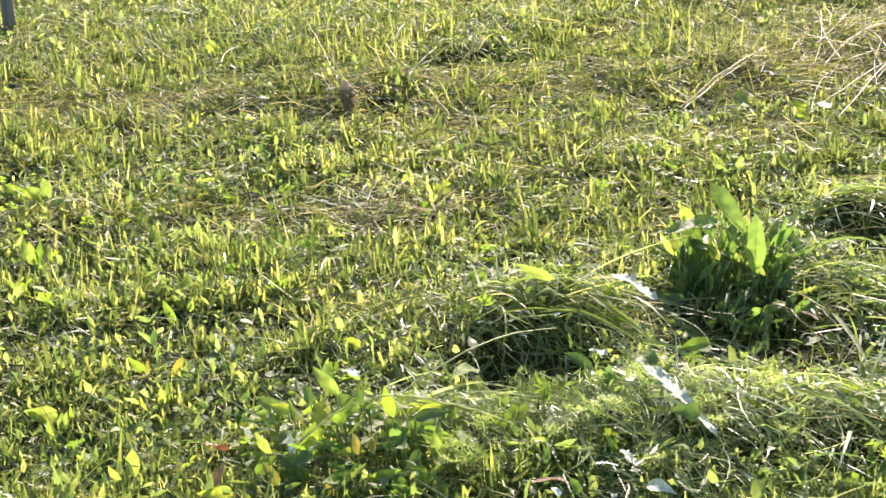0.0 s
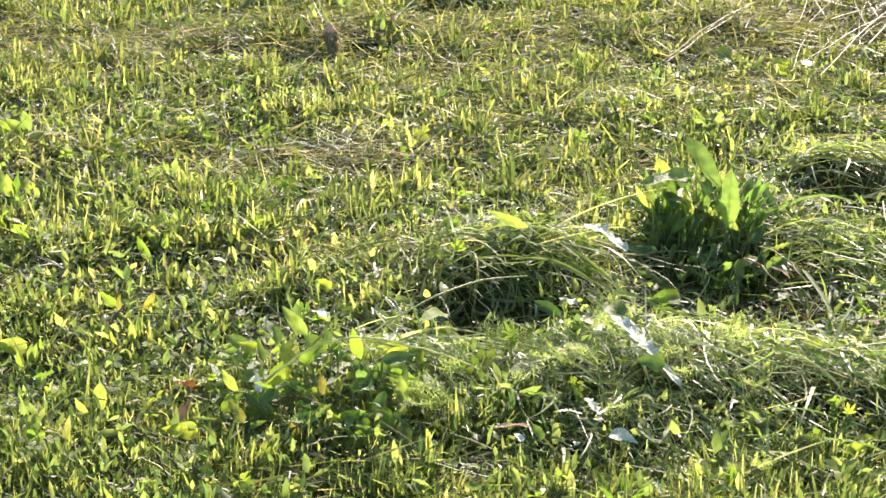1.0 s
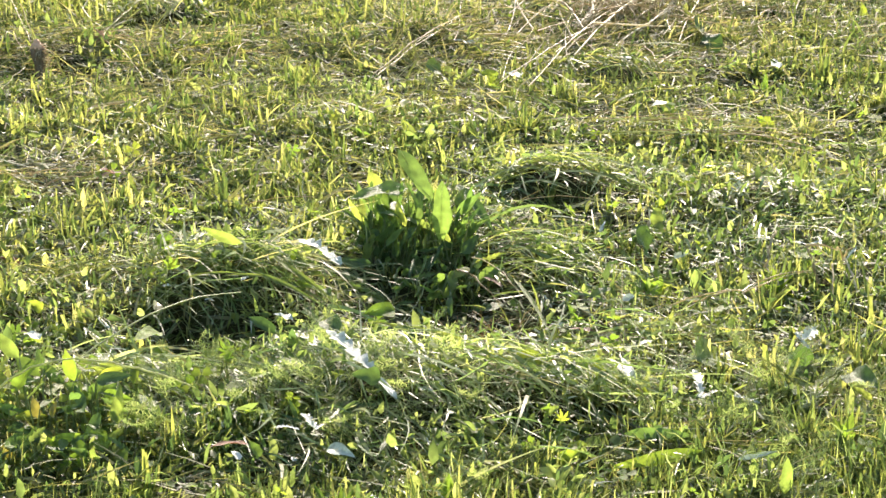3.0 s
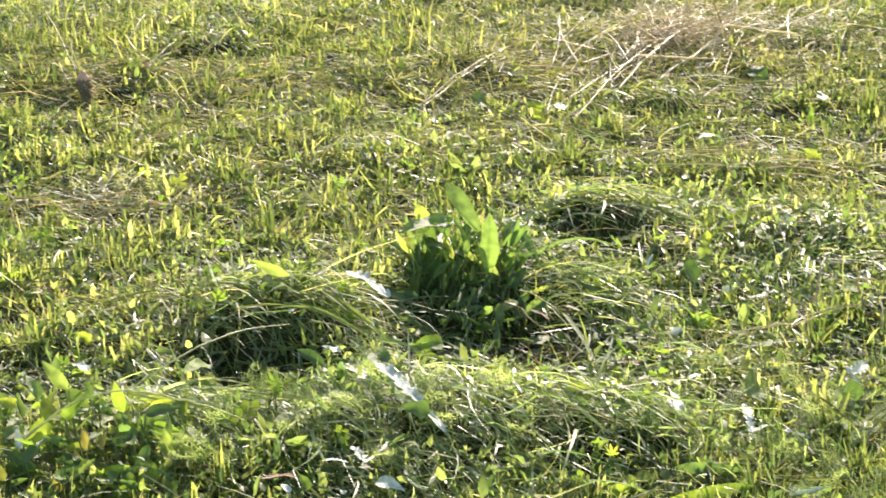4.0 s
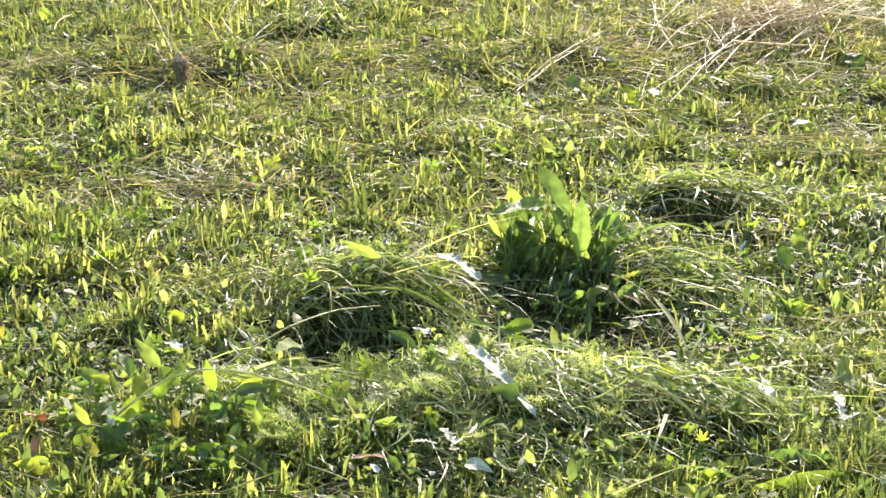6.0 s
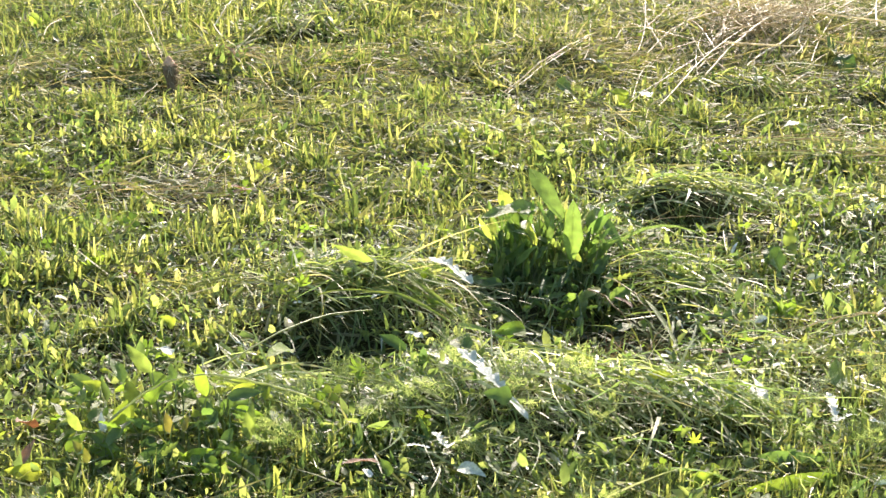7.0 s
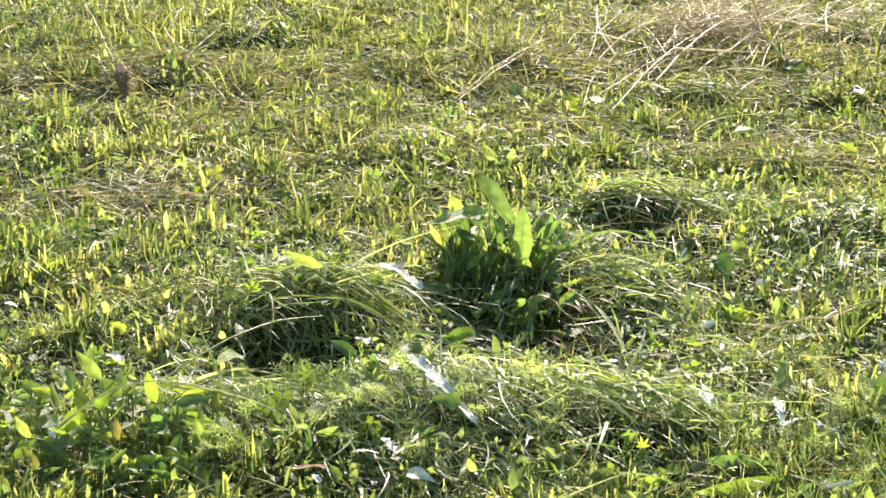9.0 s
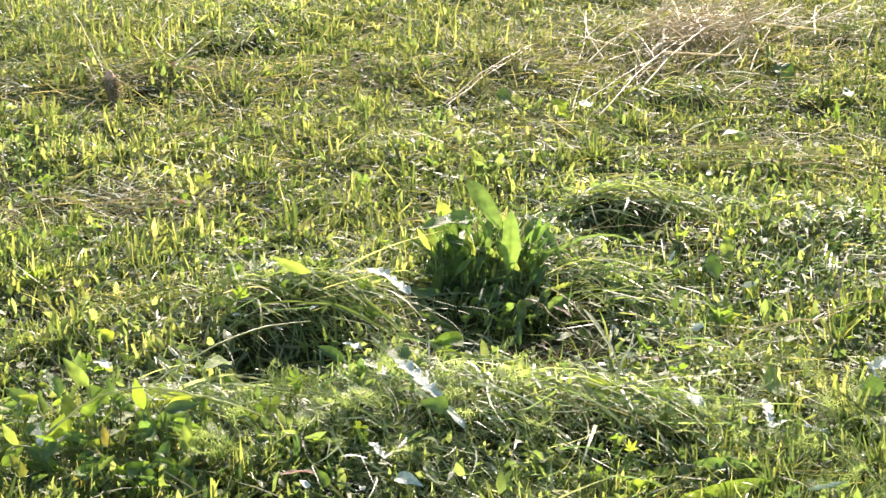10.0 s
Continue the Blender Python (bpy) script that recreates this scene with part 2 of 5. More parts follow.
def wood_material(name, light, dark, grain):
    m, n, l, b, _ = tree(name)
    c = n.new("ShaderNodeTexCoord").outputs["Object"]
    s = n.new("ShaderNodeMapping")
    s.inputs["Scale"].default_value = (grain, grain, grain * 0.08)
    l.new(c, s.inputs[0])
    r = ramp(n, ((0.3, dark), (0.7, light)))
    l.new(noise_of(n, l, 1.0, 6.0, s.outputs[0]), r.inputs[0])
    l.new(r.outputs[0], b.inputs["Base Color"])
    b.inputs["Roughness"].default_value = 0.8
    bump = n.new("ShaderNodeBump")
    bump.inputs["Strength"].default_value, bump.inputs["Distance"].default_value = 0.6, 0.004
    l.new(noise_of(n, l, 1.0, 6.0, s.outputs[0]), bump.inputs["Height"])
    l.new(bump.outputs[0], b.inputs["Normal"])
    return m


M_SOIL = ground_material()
M_POST = wood_material("weathered_post", (0.20, 0.18, 0.15), (0.08, 0.07, 0.06), 60)
M_STUMP = wood_material("withered_stub", (0.26, 0.19, 0.10), (0.09, 0.065, 0.03), 160)
M_CAP = wood_material("dry_cap", (0.66, 0.42, 0.26), (0.46, 0.27, 0.15), 140)


# ---- the lie of the land ----
# humps of matted cut grass: x, y, half width, half depth, height
HUMPS = (
    (-0.19, 4.44, 0.19, 0.12, 0.075),
    (0.02, 3.90, 0.15, 0.13, 0.055),
    (0.25, 3.81, 0.16, 0.13, 0.060),
    (0.48, 3.74, 0.16, 0.13, 0.045),
    (-0.46, 3.86, 0.20, 0.10, 0.05),
    (0.49, 5.04, 0.14, 0.065, 0.066),
    (0.18, 4.68, 0.18, 0.10, 0.05),
    (-0.53, 6.95, 0.16, 0.10, 0.04),
    (0.22, 6.55, 0.13, 0.08, 0.05),
    (0.76, 6.14, 0.12, 0.07, 0.06),
    (0.90, 6.90, 0.35, 0.22, 0.035),
    (-0.95, 6.62, 0.20, 0.10, 0.04),
    (0.95, 4.95, 0.18, 0.10, 0.03),
    (1.27, 5.38, 0.14, 0.08, 0.05),
)
# hollows: x, y, half width, half depth, depth
HOLLOWS = (
    (-0.26, 4.13, 0.10, 0.11, 0.12),
    (0.16, 4.43, 0.20, 0.12, 0.08),
    (0.50, 4.91, 0.13, 0.06, 0.06),
    (0.24, 4.20, 0.19, 0.13, 0.055),
    (-0.55, 6.80, 0.13, 0.06, 0.05),
    (0.44, 3.66, 0.09, 0.06, 0.035),
    (0.30, 3.88, 0.05, 0.04, 0.02),
    (-0.60, 5.28, 0.12, 0.04, 0.018),
    (-0.95, 5.24, 0.10, 0.04, 0.016),
    (-1.00, 6.22, 0.34, 0.07, 0.022),
    (1.28, 5.40, 0.12, 0.08, 0.07),
    (-0.74, 5.20, 0.20, 0.05, 0.018),
    (-0.77, 6.38, 0.10, 0.06, 0.045),
)
WAVES = np.random.default_rng(3).normal(size=(24, 2)) * np.array([2.2, 3.0]), np.random.default_rng(4).uniform(0, 6.28, 24)


def wavy(x, y, scale):
    """Smooth uneven values of about -1 to 1."""
    k, p = WAVES
    return np.sin(np.multiply.outer(np.asarray(x) * scale, k[:, 0]) + np.multiply.outer(np.asarray(y) * scale, k[:, 1]) + p).sum(-1) / 5.0


def height(x, y):
    x, y = np.asarray(x, float), np.asarray(y, float)
    z = 0.010 * wavy(x, y, 1.0) + 0.008 * wavy(x, y, 4.0) + 0.008 * wavy(x, y, 8.0)
    for cx, cy, sx, sy, hh in HUMPS:
        z = z + hh * np.exp(-((x - cx) / sx) ** 2 - ((y - cy) / sy) ** 2)
    for cx, cy, sx, sy, hh in HOLLOWS:
        z = z - hh * np.exp(-((x - cx) / sx) ** 2 - ((y - cy) / sy) ** 2)
    return z


def open_soil(x, y):
    """Where the hollows keep the grass thin, 0 to 1."""
    s = 0.0
    for cx, cy, sx, sy, hh in HOLLOWS:
        s = s + min(1.0, hh * 26) * np.exp(-((x - cx) / sx / 1.25) ** 2 - ((y - cy) / sy / 1.25) ** 2)
    return np.clip(s, 0, 1)


def clear(x, y, most):
    """How much grass stays in and just before the hollows, 0 to 1."""
    return (1 - most * open_soil(x, y)) * (1 - 0.7 * most * open_soil(x, y + 0.12))


def clump(x, y):
    """Hand-wide clumps and the gaps between them, 0 to 1."""
    c = 0.42 + 0.9 * wavy(x, y, 19.0) + 0.6 * wavy(x, y, 8.0)
    return np.clip(c, 0, 1) ** 1.5


def hill(x, y, cx, cy, sx, sy):
    return np.exp(-((x - cx) / sx) ** 2 - ((y - cy) / sy) ** 2)


def swath(x, y):
    """Where loose cut grass covers the stubble, 0 to 1."""
    s = 1.0 * hill(x, y, -0.20, 4.10, 0.55, 0.30) + 1.0 * hill(x, y, 0.22, 3.78, 0.52, 0.24) + 0.5 * hill(x, y, 0.60, 4.10, 0.30, 0.22) + 0.6 * hill(x, y, -0.2, 4.5, 0.3, 0.2) + 0.5 * hill(x, y, 0.42, 4.48, 0.20, 0.22)
    s = s + 0.15 * hill(x, y, 0.9, 4.9, 0.5, 0.4) + 0.4 * hill(x, y, 0.5, 5.3, 0.25, 0.12)
    return np.clip(s + 0.25 * wavy(x, y, 1.5), 0, 1)


def leafy_ground(x, y):
    """Where broad herb leaves outgrow the grass, 0 to 1."""
    s = 0.9 * hill(x, y, -0.15, 3.50, 0.75, 0.20) + 0.7 * hill(x, y, -1.20, 4.55, 0.40, 0.70) + 0.5 * hill(x, y, -0.75, 4.10, 0.30, 0.22) + 0.6 * hill(x, y, 0.75, 4.55, 0.35, 0.30) + 0.7 * hill(x, y, -0.8, 6.55, 0.35, 0.15)
    return np.clip(s + 0.45 * wavy(x, y, 2.6), 0, 1)


def lush(x, y):
    """Where the stubble stands thick and green with little litter, 0 to 1."""
    left = np.clip((-0.45 - x) / 0.35, 0, 1) * np.clip((6.0 - y) / 0.3, 0, 1)
    return np.maximum(left, 0.8 * np.clip((3.5 - y) / 0.2, 0, 1)) * (1 - 0.8 * hill(x, y, -0.8, 5.22, 0.35, 0.12))


def far(x, y):
    """The rougher strip beyond, where litter lies between longer grass, 0 to 1."""
    return np.clip((y - 5.95) / 0.35, 0, 1) * np.clip(0.75 + 0.8 * wavy(x, y, 2.3), 0, 1)


def hay(x, y):
    """Where dry stalks lie thick, 0 to 1."""
    s = 1.0 * hill(x, y, 1.0, 6.9, 0.55, 0.5) + 0.8 * hill(x, y, 0.6, 6.4, 0.35, 0.35) + 1.0 * hill(x, y, -0.55, 6.48, 0.90, 0.22)
    s = s + 0.8 * hill(x, y, -0.85, 5.22, 0.5, 0.13) + 0.5 * hill(x, y, 0.2, 5.75, 0.8, 0.12) + 0.4 * hill(x, y, 0.9, 5.6, 0.5, 0.25) + 0.8 * hill(x, y, -1.6, 6.3, 0.6, 0.18)
    return np.clip(s + 0.18 * wavy(x, y, 2.0), 0, 1)


def mesh_of(name, verts, faces, material, smooth=True):
    me = bpy.data.meshes.new(name)
    verts, faces = np.asarray(verts, np.float32), np.asarray(faces, np.int32)
    me.vertices.add(len(verts))
    me.vertices.foreach_set("co", verts.ravel())
    me.loops.add(faces.size)
    me.loops.foreach_set("vertex_index", faces.ravel())
    me.polygons.add(len(faces))
    me.polygons.foreach_set("loop_start", np.arange(0, faces.size, faces.shape[1], dtype=np.int32))
    me.polygons.foreach_set("use_smooth", np.full(len(faces), smooth))
    me.materials.append(material)
    me.update(calc_edges=True)
    return me


def build_ground():
    fine_x, fine_y = np.arange(-3.0, 3.01, 0.04), np.arange(2.4, 9.01, 0.04)
    far = np.array([0.5, 1.2, 2.5, 5, 10, 20, 45, 100, 250, 600, 1500])
    xs = np.r_[fine_x[0] - far[::-1], fine_x, fine_x[-1] + far]
    ys = np.r_[fine_y[0] - far[::-1], fine_y, fine_y[-1] + far]
    gx, gy = np.meshgrid(xs, ys)
    gz = height(gx, gy)
    nx, ny = len(xs), len(ys)
    i = np.arange((ny - 1) * nx).reshape(ny - 1, nx)[:, :-1].ravel()
    faces = np.stack([i, i + 1, i + nx + 1, i + nx], 1)
    ob = new("ground", mesh_of("ground", np.stack([gx, gy, gz], -1).reshape(-1, 3), faces, M_SOIL))
    tagged(ob, "dark uneven meadow soil under mown grass", "ground", kind="structure")


build_ground()


# ---- grass, in strips ----
def strips(name, base, azimuth, rise, bend, length, width, material, segs=2, twist=None, keep=0.0, turn=None, blunt=2.2, tip=0.06, shift=0.0):
    """Many curved blades in one mesh. rise: the angle at the root; bend: how far it bows over; turn: sideways bow."""
    n = len(base)
    s = np.linspace(0, 1, segs + 1)
    mid = (s[:-1] + s[1:]) / 2
    turn = np.zeros(n) if turn is None else turn
    ang = rise[:, None] - bend[:, None] * mid
    az = azimuth[:, None] + turn[:, None] * mid
    step = length[:, None] / segs
    ways = np.stack([np.cos(ang) * np.cos(az), np.cos(ang) * np.sin(az), np.sin(ang)], -1) * step[..., None]
    line = base[:, None, :] + np.concatenate([np.zeros((n, 1, 3)), np.cumsum(ways, 1)], 1)
    low = height(line[..., 0], line[..., 1]) + keep
    twist = RNG.uniform(-0.9, 0.9, n) if twist is None else twist
    if n > 1:  # leave out blades that would have to climb a steep bank
        ok = (low - line[..., 2])[:, 1:].max(1) < 0.038
        line, low, azimuth, twist, width, n = line[ok], low[ok], azimuth[ok], twist[ok], width[ok], int(ok.sum())
    line[..., 2] = np.where(s[None] > 0, np.maximum(line[..., 2], low), line[..., 2])
    across = np.stack([-np.sin(azimuth) * np.cos(twist), np.cos(azimuth) * np.cos(twist), np.sin(twist)], -1)
    taper = np.clip(1.0 - s**blunt, tip, 1)[None, :, None] * (width / 2)[:, None, None]
    left, right = line - across[:, None] * taper, line + across[:, None] * taper
    verts = np.stack([left, right], 2).reshape(-1, 3) + shift
    start = (np.arange(n) * 2 * (segs + 1))[:, None]
    k = np.arange(segs)[None] * 2
    faces = np.stack([start + k, start + k + 1, start + k + 3, start + k + 2], -1).reshape(-1, 4)
    return mesh_of(name, verts, faces, material)


def spread(count, weight=None, y0=2.95, y1=8.7):
    """Points over the wedge of meadow that the view passes, thinned by a weight of 0 to 1."""
    y0, y1, count = y0 - 0.9, y1 + 1.3, int(count * 1.55)
    y = np.sqrt(RNG.uniform(y0**2, y1**2, count))
    side = RNG.uniform(-0.46, 0.39, count)
    x = side * (y + 0.3)
    out = np.maximum(np.maximum(-0.35 - side, side - 0.28) / 0.11, np.maximum((3.0 - y) / 0.9, (y - 8.7) / 1.3))
    ok = RNG.uniform(0, 1, count) > out * 1.1
    x, y = x[ok], y[ok]
    count = len(x)
    if weight is not None:
        ok = RNG.uniform(0, 1, count) < weight(x, y)
        x, y = x[ok], y[ok]
    return x, y


def tufted(count, per, radius, weight=None):
    x, y = spread(count, weight)
    n = RNG.integers(per[0], per[1], len(x))
    own = np.repeat(np.arange(len(x)), n)
    a, r = RNG.uniform(0, 6.28, len(own)), radius * np.sqrt(RNG.uniform(0, 1, len(own)))
    return x[own] + r * np.cos(a), y[own] + r * np.sin(a), a, own


def build_stubble():
    def want(x, y):
        low = np.clip(3.75 - y, 0, 0.45) / 0.45
        s = 0.04 + 0.95 * clump(x, y) + 0.25 * wavy(x, y, 3.0) + 0.22 * lush(x, y) - 0.22 * far(x, y) - 1.0 * swath(x, y) - 0.45 * hay(x, y) - 0.2 * leafy_ground(x, y)
        return np.clip(s + 0.6 * low + 0.2 * hill(x, y, 0.74, 3.48, 0.22, 0.3), 0.03, 1) * clear(x, y, 0.9)

    cx, cy = spread(23500, want)
    nx, ny = spread(19000, lambda x, y: 0.9 * (y < 3.75) * want(x, y))
    cx, cy = np.r_[cx, nx], np.r_[cy, ny]
    own = np.repeat(np.arange(len(cx)), RNG.integers(9, 32, len(cx)))
    n = len(own)
    wide = RNG.uniform(0.012, 0.034, len(cx))[own]
    a, out = RNG.uniform(0, 6.28, n), np.abs(RNG.normal(0, 0.55, n))
    x, y = cx[own] + wide * out * np.cos(a), cy[own] + 0.8 * wide * out * np.sin(a)
    size = 0.42 + 0.85 * clump(cx, cy) + 0.2 * wavy(cx, cy, 1.7) + 0.35 * hill(cx, cy, -0.1, 5.5, 0.55, 0.35) + 0.3 * hill(cx, cy, 0.74, 3.48, 0.22, 0.3)
    length = 0.051 * (RNG.uniform(0.7, 1.3, len(cx)) * size)[own] * RNG.uniform(0.4, 1.2, n)
    base = np.stack([x, y, height(x, y) - 0.004], -1)
    lean = RNG.uniform(-0.6, 0.6, len(cx))[own]
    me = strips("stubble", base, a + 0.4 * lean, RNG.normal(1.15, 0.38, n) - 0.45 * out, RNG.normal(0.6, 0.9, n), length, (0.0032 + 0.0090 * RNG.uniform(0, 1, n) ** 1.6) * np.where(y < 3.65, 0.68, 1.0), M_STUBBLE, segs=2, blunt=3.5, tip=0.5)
    tagged(new("mown_grass", me), "short upright mown grass stubble, yellow-green against the sun", "grass", kind="stuff")


def build_cut_grass():
    x, y = spread(108000, lambda x, y: np.clip(0.22 + 0.85 * swath(x, y) + 0.15 * hay(x, y), 0, 1) * clear(x, y, 0.84))
    n = len(x)
    s = swath(x, y)
    thrown = RNG.uniform(0, 1, n) < 0.35 + 0.48 * s
    azimuth = np.where(thrown, RNG.normal(-1.33, 0.30, n), RNG.uniform(-3.14, 3.14, n)) + 0.25 * wavy(x, y, 1.2)
    flat = RNG.uniform(0, 1, n) < 0.72
    lift = RNG.uniform(0.004, 0.055, n) * (0.4 + 0.8 * s)
    base = np.stack([x, y, height(x, y) + lift], -1)
    length = (0.03 + 0.20 * RNG.uniform(0, 1, n) ** 1.4) * (0.65 + 0.5 * s)
    me = strips("cut_grass", base, azimuth, np.where(flat, RNG.normal(0.04, 0.16, n), np.minimum(RNG.normal(0.40, 0.33, n), 0.55)), np.where(flat, RNG.normal(0.25, 0.3, n), RNG.normal(0.85, 0.5, n)), length, 0.0018 + 0.0058 * RNG.uniform(0, 1, n) ** 1.8, M_CUT, segs=4, keep=0.006, turn=RNG.normal(0, 0.5, n))
    tagged(new("cut_grass", me), "loose wilting cut grass lying in a matted swath", "cut grass", kind="stuff")


def build_hay():
    x, y = spread(42000, lambda x, y: np.clip(0.14 - 0.12 * lush(x, y) + 0.74 * hay(x, y) - 0.16 * wavy(x, y, 11.0) - 0.12 * swath(x, y), 0, 1) * (1 - 0.9 * open_soil(x, y)))
    n = len(x)
    azimuth = np.where(RNG.uniform(0, 1, n) < 0.6, RNG.normal(1.25, 0.35, n), RNG.uniform(0, 6.28, n))
    azimuth = np.where((y < 6.6) & (RNG.uniform(0, 1, n) < 0.5), RNG.normal(0.5, 0.45, n), azimuth)
    azimuth = np.where((x < 0.3) & (y > 6.15) & (y < 6.85), RNG.normal(0.2, 0.45, n), azimuth)
    h = hay(x, y)
    base = np.stack([x, y, height(x, y) + RNG.uniform(0.008, 0.05, n) * (0.5 + h)], -1)
    me = strips("hay", base, azimuth, np.minimum(RNG.normal(0.16, 0.20, n), 0.28), RNG.normal(0.3, 0.3, n), 0.04 + 0.26 * RNG.uniform(0, 1, n) ** 2, 0.0013 + 0.0024 * RNG.uniform(0, 1, n) ** 2, M_STRAW, segs=3, keep=0.008, turn=RNG.normal(0, 0.4, n))
    tagged(new("hay", me), "pale dry hay stalks strewn over the stubble", "hay", kind="stuff")


def build_mat():
    x, y = spread(95000, lambda x, y: np.clip(0.42 - 0.34 * lush(x, y) + 0.30 * far(x, y) + 0.55 * hay(x, y) - 0.25 * wavy(x, y, 3.6) - 0.3 * swath(x, y), 0.05, 1) * (1 - 0.8 * open_soil(x, y)))
    n = len(x)
    azimuth = RNG.normal(0.12, 0.62, n) + 3.1416 * RNG.integers(0, 2, n) + 0.5 * wavy(x, y, 1.5)
    base = np.stack([x, y, height(x, y) + RNG.uniform(0.008, 0.048, n)], -1)
    me = strips("mat", base, azimuth, RNG.normal(0.22, 0.26, n), RNG.normal(0.4, 0.5, n), RNG.uniform(0.03, 0.13, n), 0.0022 + 0.0050 * RNG.uniform(0, 1, n) ** 1.6, M_MAT, segs=2, keep=0.006, turn=RNG.normal(0, 0.35, n))
    tagged(new("matted_grass", me), "olive matted mowings lying flat between the tufts", "cut grass", kind="stuff")


def build_thatch():
    x, y = spread(72000, lambda x, y: np.clip(0.72 + 0.28 * swath(x, y) + 0.28 * leafy_ground(x, y), 0, 1) * (1 - 0.45 * open_soil(x, y)))
    n = len(x)
    base = np.stack([x, y, height(x, y) + RNG.uniform(0.003, 0.022, n)], -1)
    me = strips("thatch", base, RNG.uniform(0, 6.28, n), RNG.normal(0.1, 0.2, n), RNG.normal(0.2, 0.3, n), RNG.uniform(0.02, 0.08, n), RNG.uniform(0.003, 0.009, n), M_THATCH, segs=1, keep=0.004, tip=0.4)
    tagged(new("dead_grass", me), "brown dead grass litter between the blades", "dead grass", kind="stuff")


def build_outer_grass():
    n = 110000
    x, y = RNG.normal(-0.3, 3.6, n), RNG.normal(5.0, 4.2, n)
    side = x / np.maximum(y + 0.3, 0.1)
    inside = np.minimum(np.minimum(side + 0.46, 0.39 - side) / 0.11, np.minimum((y - 2.1) / 0.9, (10.0 - y) / 1.3))
    ok = RNG.uniform(0, 1, n) > np.where(y > 0, inside, -1)
    x, y = x[ok], y[ok]
    n = len(x)
    base = np.stack([x, y, height(x, y) - 0.004], -1)
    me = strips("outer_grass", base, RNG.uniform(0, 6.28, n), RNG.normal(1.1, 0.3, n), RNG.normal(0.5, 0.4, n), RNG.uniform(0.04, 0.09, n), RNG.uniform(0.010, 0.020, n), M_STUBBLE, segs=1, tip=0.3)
    tagged(new("mown_grass", me), "sparser mown grass of the meadow all round", "grass", kind="stuff")


def leaflets(name, x, y, z, size, long, material, tilt=0.45, lift=0.45):
    """Small oval leaves of two bent halves each, in one mesh."""
    n = len(x)
    a = RNG.uniform(0, 6.28, n)
    e, r = RNG.normal(lift, tilt, n), RNG.normal(0, tilt, n)
    f = np.stack([np.cos(a) * np.cos(e), np.sin(a) * np.cos(e), np.sin(e)], -1)
    s = np.stack([-np.sin(a) * np.cos(r), np.cos(a) * np.cos(r), np.sin(r)], -1)
    u = np.cross(f, s)
    shape = np.array([[0, 0, 0], [0.30, 0.46, 0.10], [0.68, 0.36, 0.10], [1.0, 0, -0.06], [0.68, -0.36, 0.10], [0.30, -0.46, 0.10], [0.5, 0, 0.0]])
    shape = shape[None] + np.zeros((n, 1, 1))
    shape[:, 1:3, 1] *= RNG.uniform(0.55, 1.2, (n, 1))
    shape[:, 4:6, 1] *= RNG.uniform(0.55, 1.2, (n, 1))
    shape[..., 2] += RNG.normal(0, 0.14, (n, 7)) + RNG.normal(0, 0.5, (n, 1)) * shape[..., 0] ** 2
    c = np.stack([x, y, z], -1)
    v = c[:, None] + size[:, None, None] * (long * shape[..., :1] * f[:, None] + shape[..., 1:2] * s[:, None] + shape[..., 2:] * u[:, None])
    t = np.array([[0, 6, 1], [1, 6, 2], [2, 6, 3], [0, 5, 6], [5, 4, 6], [4, 3, 6]])
    faces = (np.arange(n)[:, None, None] * 7 + t[None]).reshape(-1, 3)
    return mesh_of(name, v.reshape(-1, 3), faces, material)


def build_herbs():
    def want(x, y):
        return np.clip(0.55 * clump(x + 3.1, y) + 0.15 * lush(x, y) + 0.20 * wavy(x, y, 1.3) + 0.6 * leafy_ground(x, y) + 0.35 * swath(x, y) + 0.5 * hill(x, y, 0.62, 3.48, 0.32, 0.2) - 0.3 * hay(x, y), 0.05, 1) * (1 - 0.85 * open_soil(x, y))

    x, y, _, own = tufted(12500, (4, 13), 0.05, want)
    n = len(x)
    big = RNG.uniform(0.55, 1.35, own.max() + 1)[own] * (1 + 0.12 * leafy_ground(x, y))
    high = RNG.uniform(0.5, 1.5, own.max() + 1)[own]
    z = height(x, y) + RNG.uniform(0.008, 0.042, n) * high + 0.022 * swath(x, y)
    me = leaflets("herb_leaves", x, y, z, (0.006 + 0.012 * RNG.uniform(0, 1, n) ** 2.2) * big, 2.1, M_HERB, tilt=0.7, lift=0.55)
    tagged(new("meadow_herbs", me), "small round herb and clover leaves low among the grass", "herbs", kind="stuff")


def build_fine_herbs():
    x, y = spread(100000, lambda x, y: np.clip(0.15 + 0.65 * swath(x, y) + 0.4 * np.clip(4.3 - y, 0, 1) + 1.2 * hill(x, y, 0.74, 3.50, 0.25, 0.34), 0, 1) * clear(x, y, 0.93))
    n = len(x)
    base = np.stack([x, y, height(x, y) + RNG.uniform(0.0, 0.045, n) * (1 + 0.5 * swath(x, y) + 1.1 * hill(x, y, 0.74, 3.50, 0.25, 0.34))], -1)
    me = strips("fine_herbs", base, RNG.uniform(0, 6.28, n), RNG.normal(0.6, 0.5, n), RNG.normal(0.4, 0.7, n), RNG.uniform(0.015, 0.05, n), RNG.uniform(0.0013, 0.0034, n), M_FINE)
    tagged(new("feathery_herbs", me), "fine feathery green herb leaves in the swath", "herbs", kind="stuff")


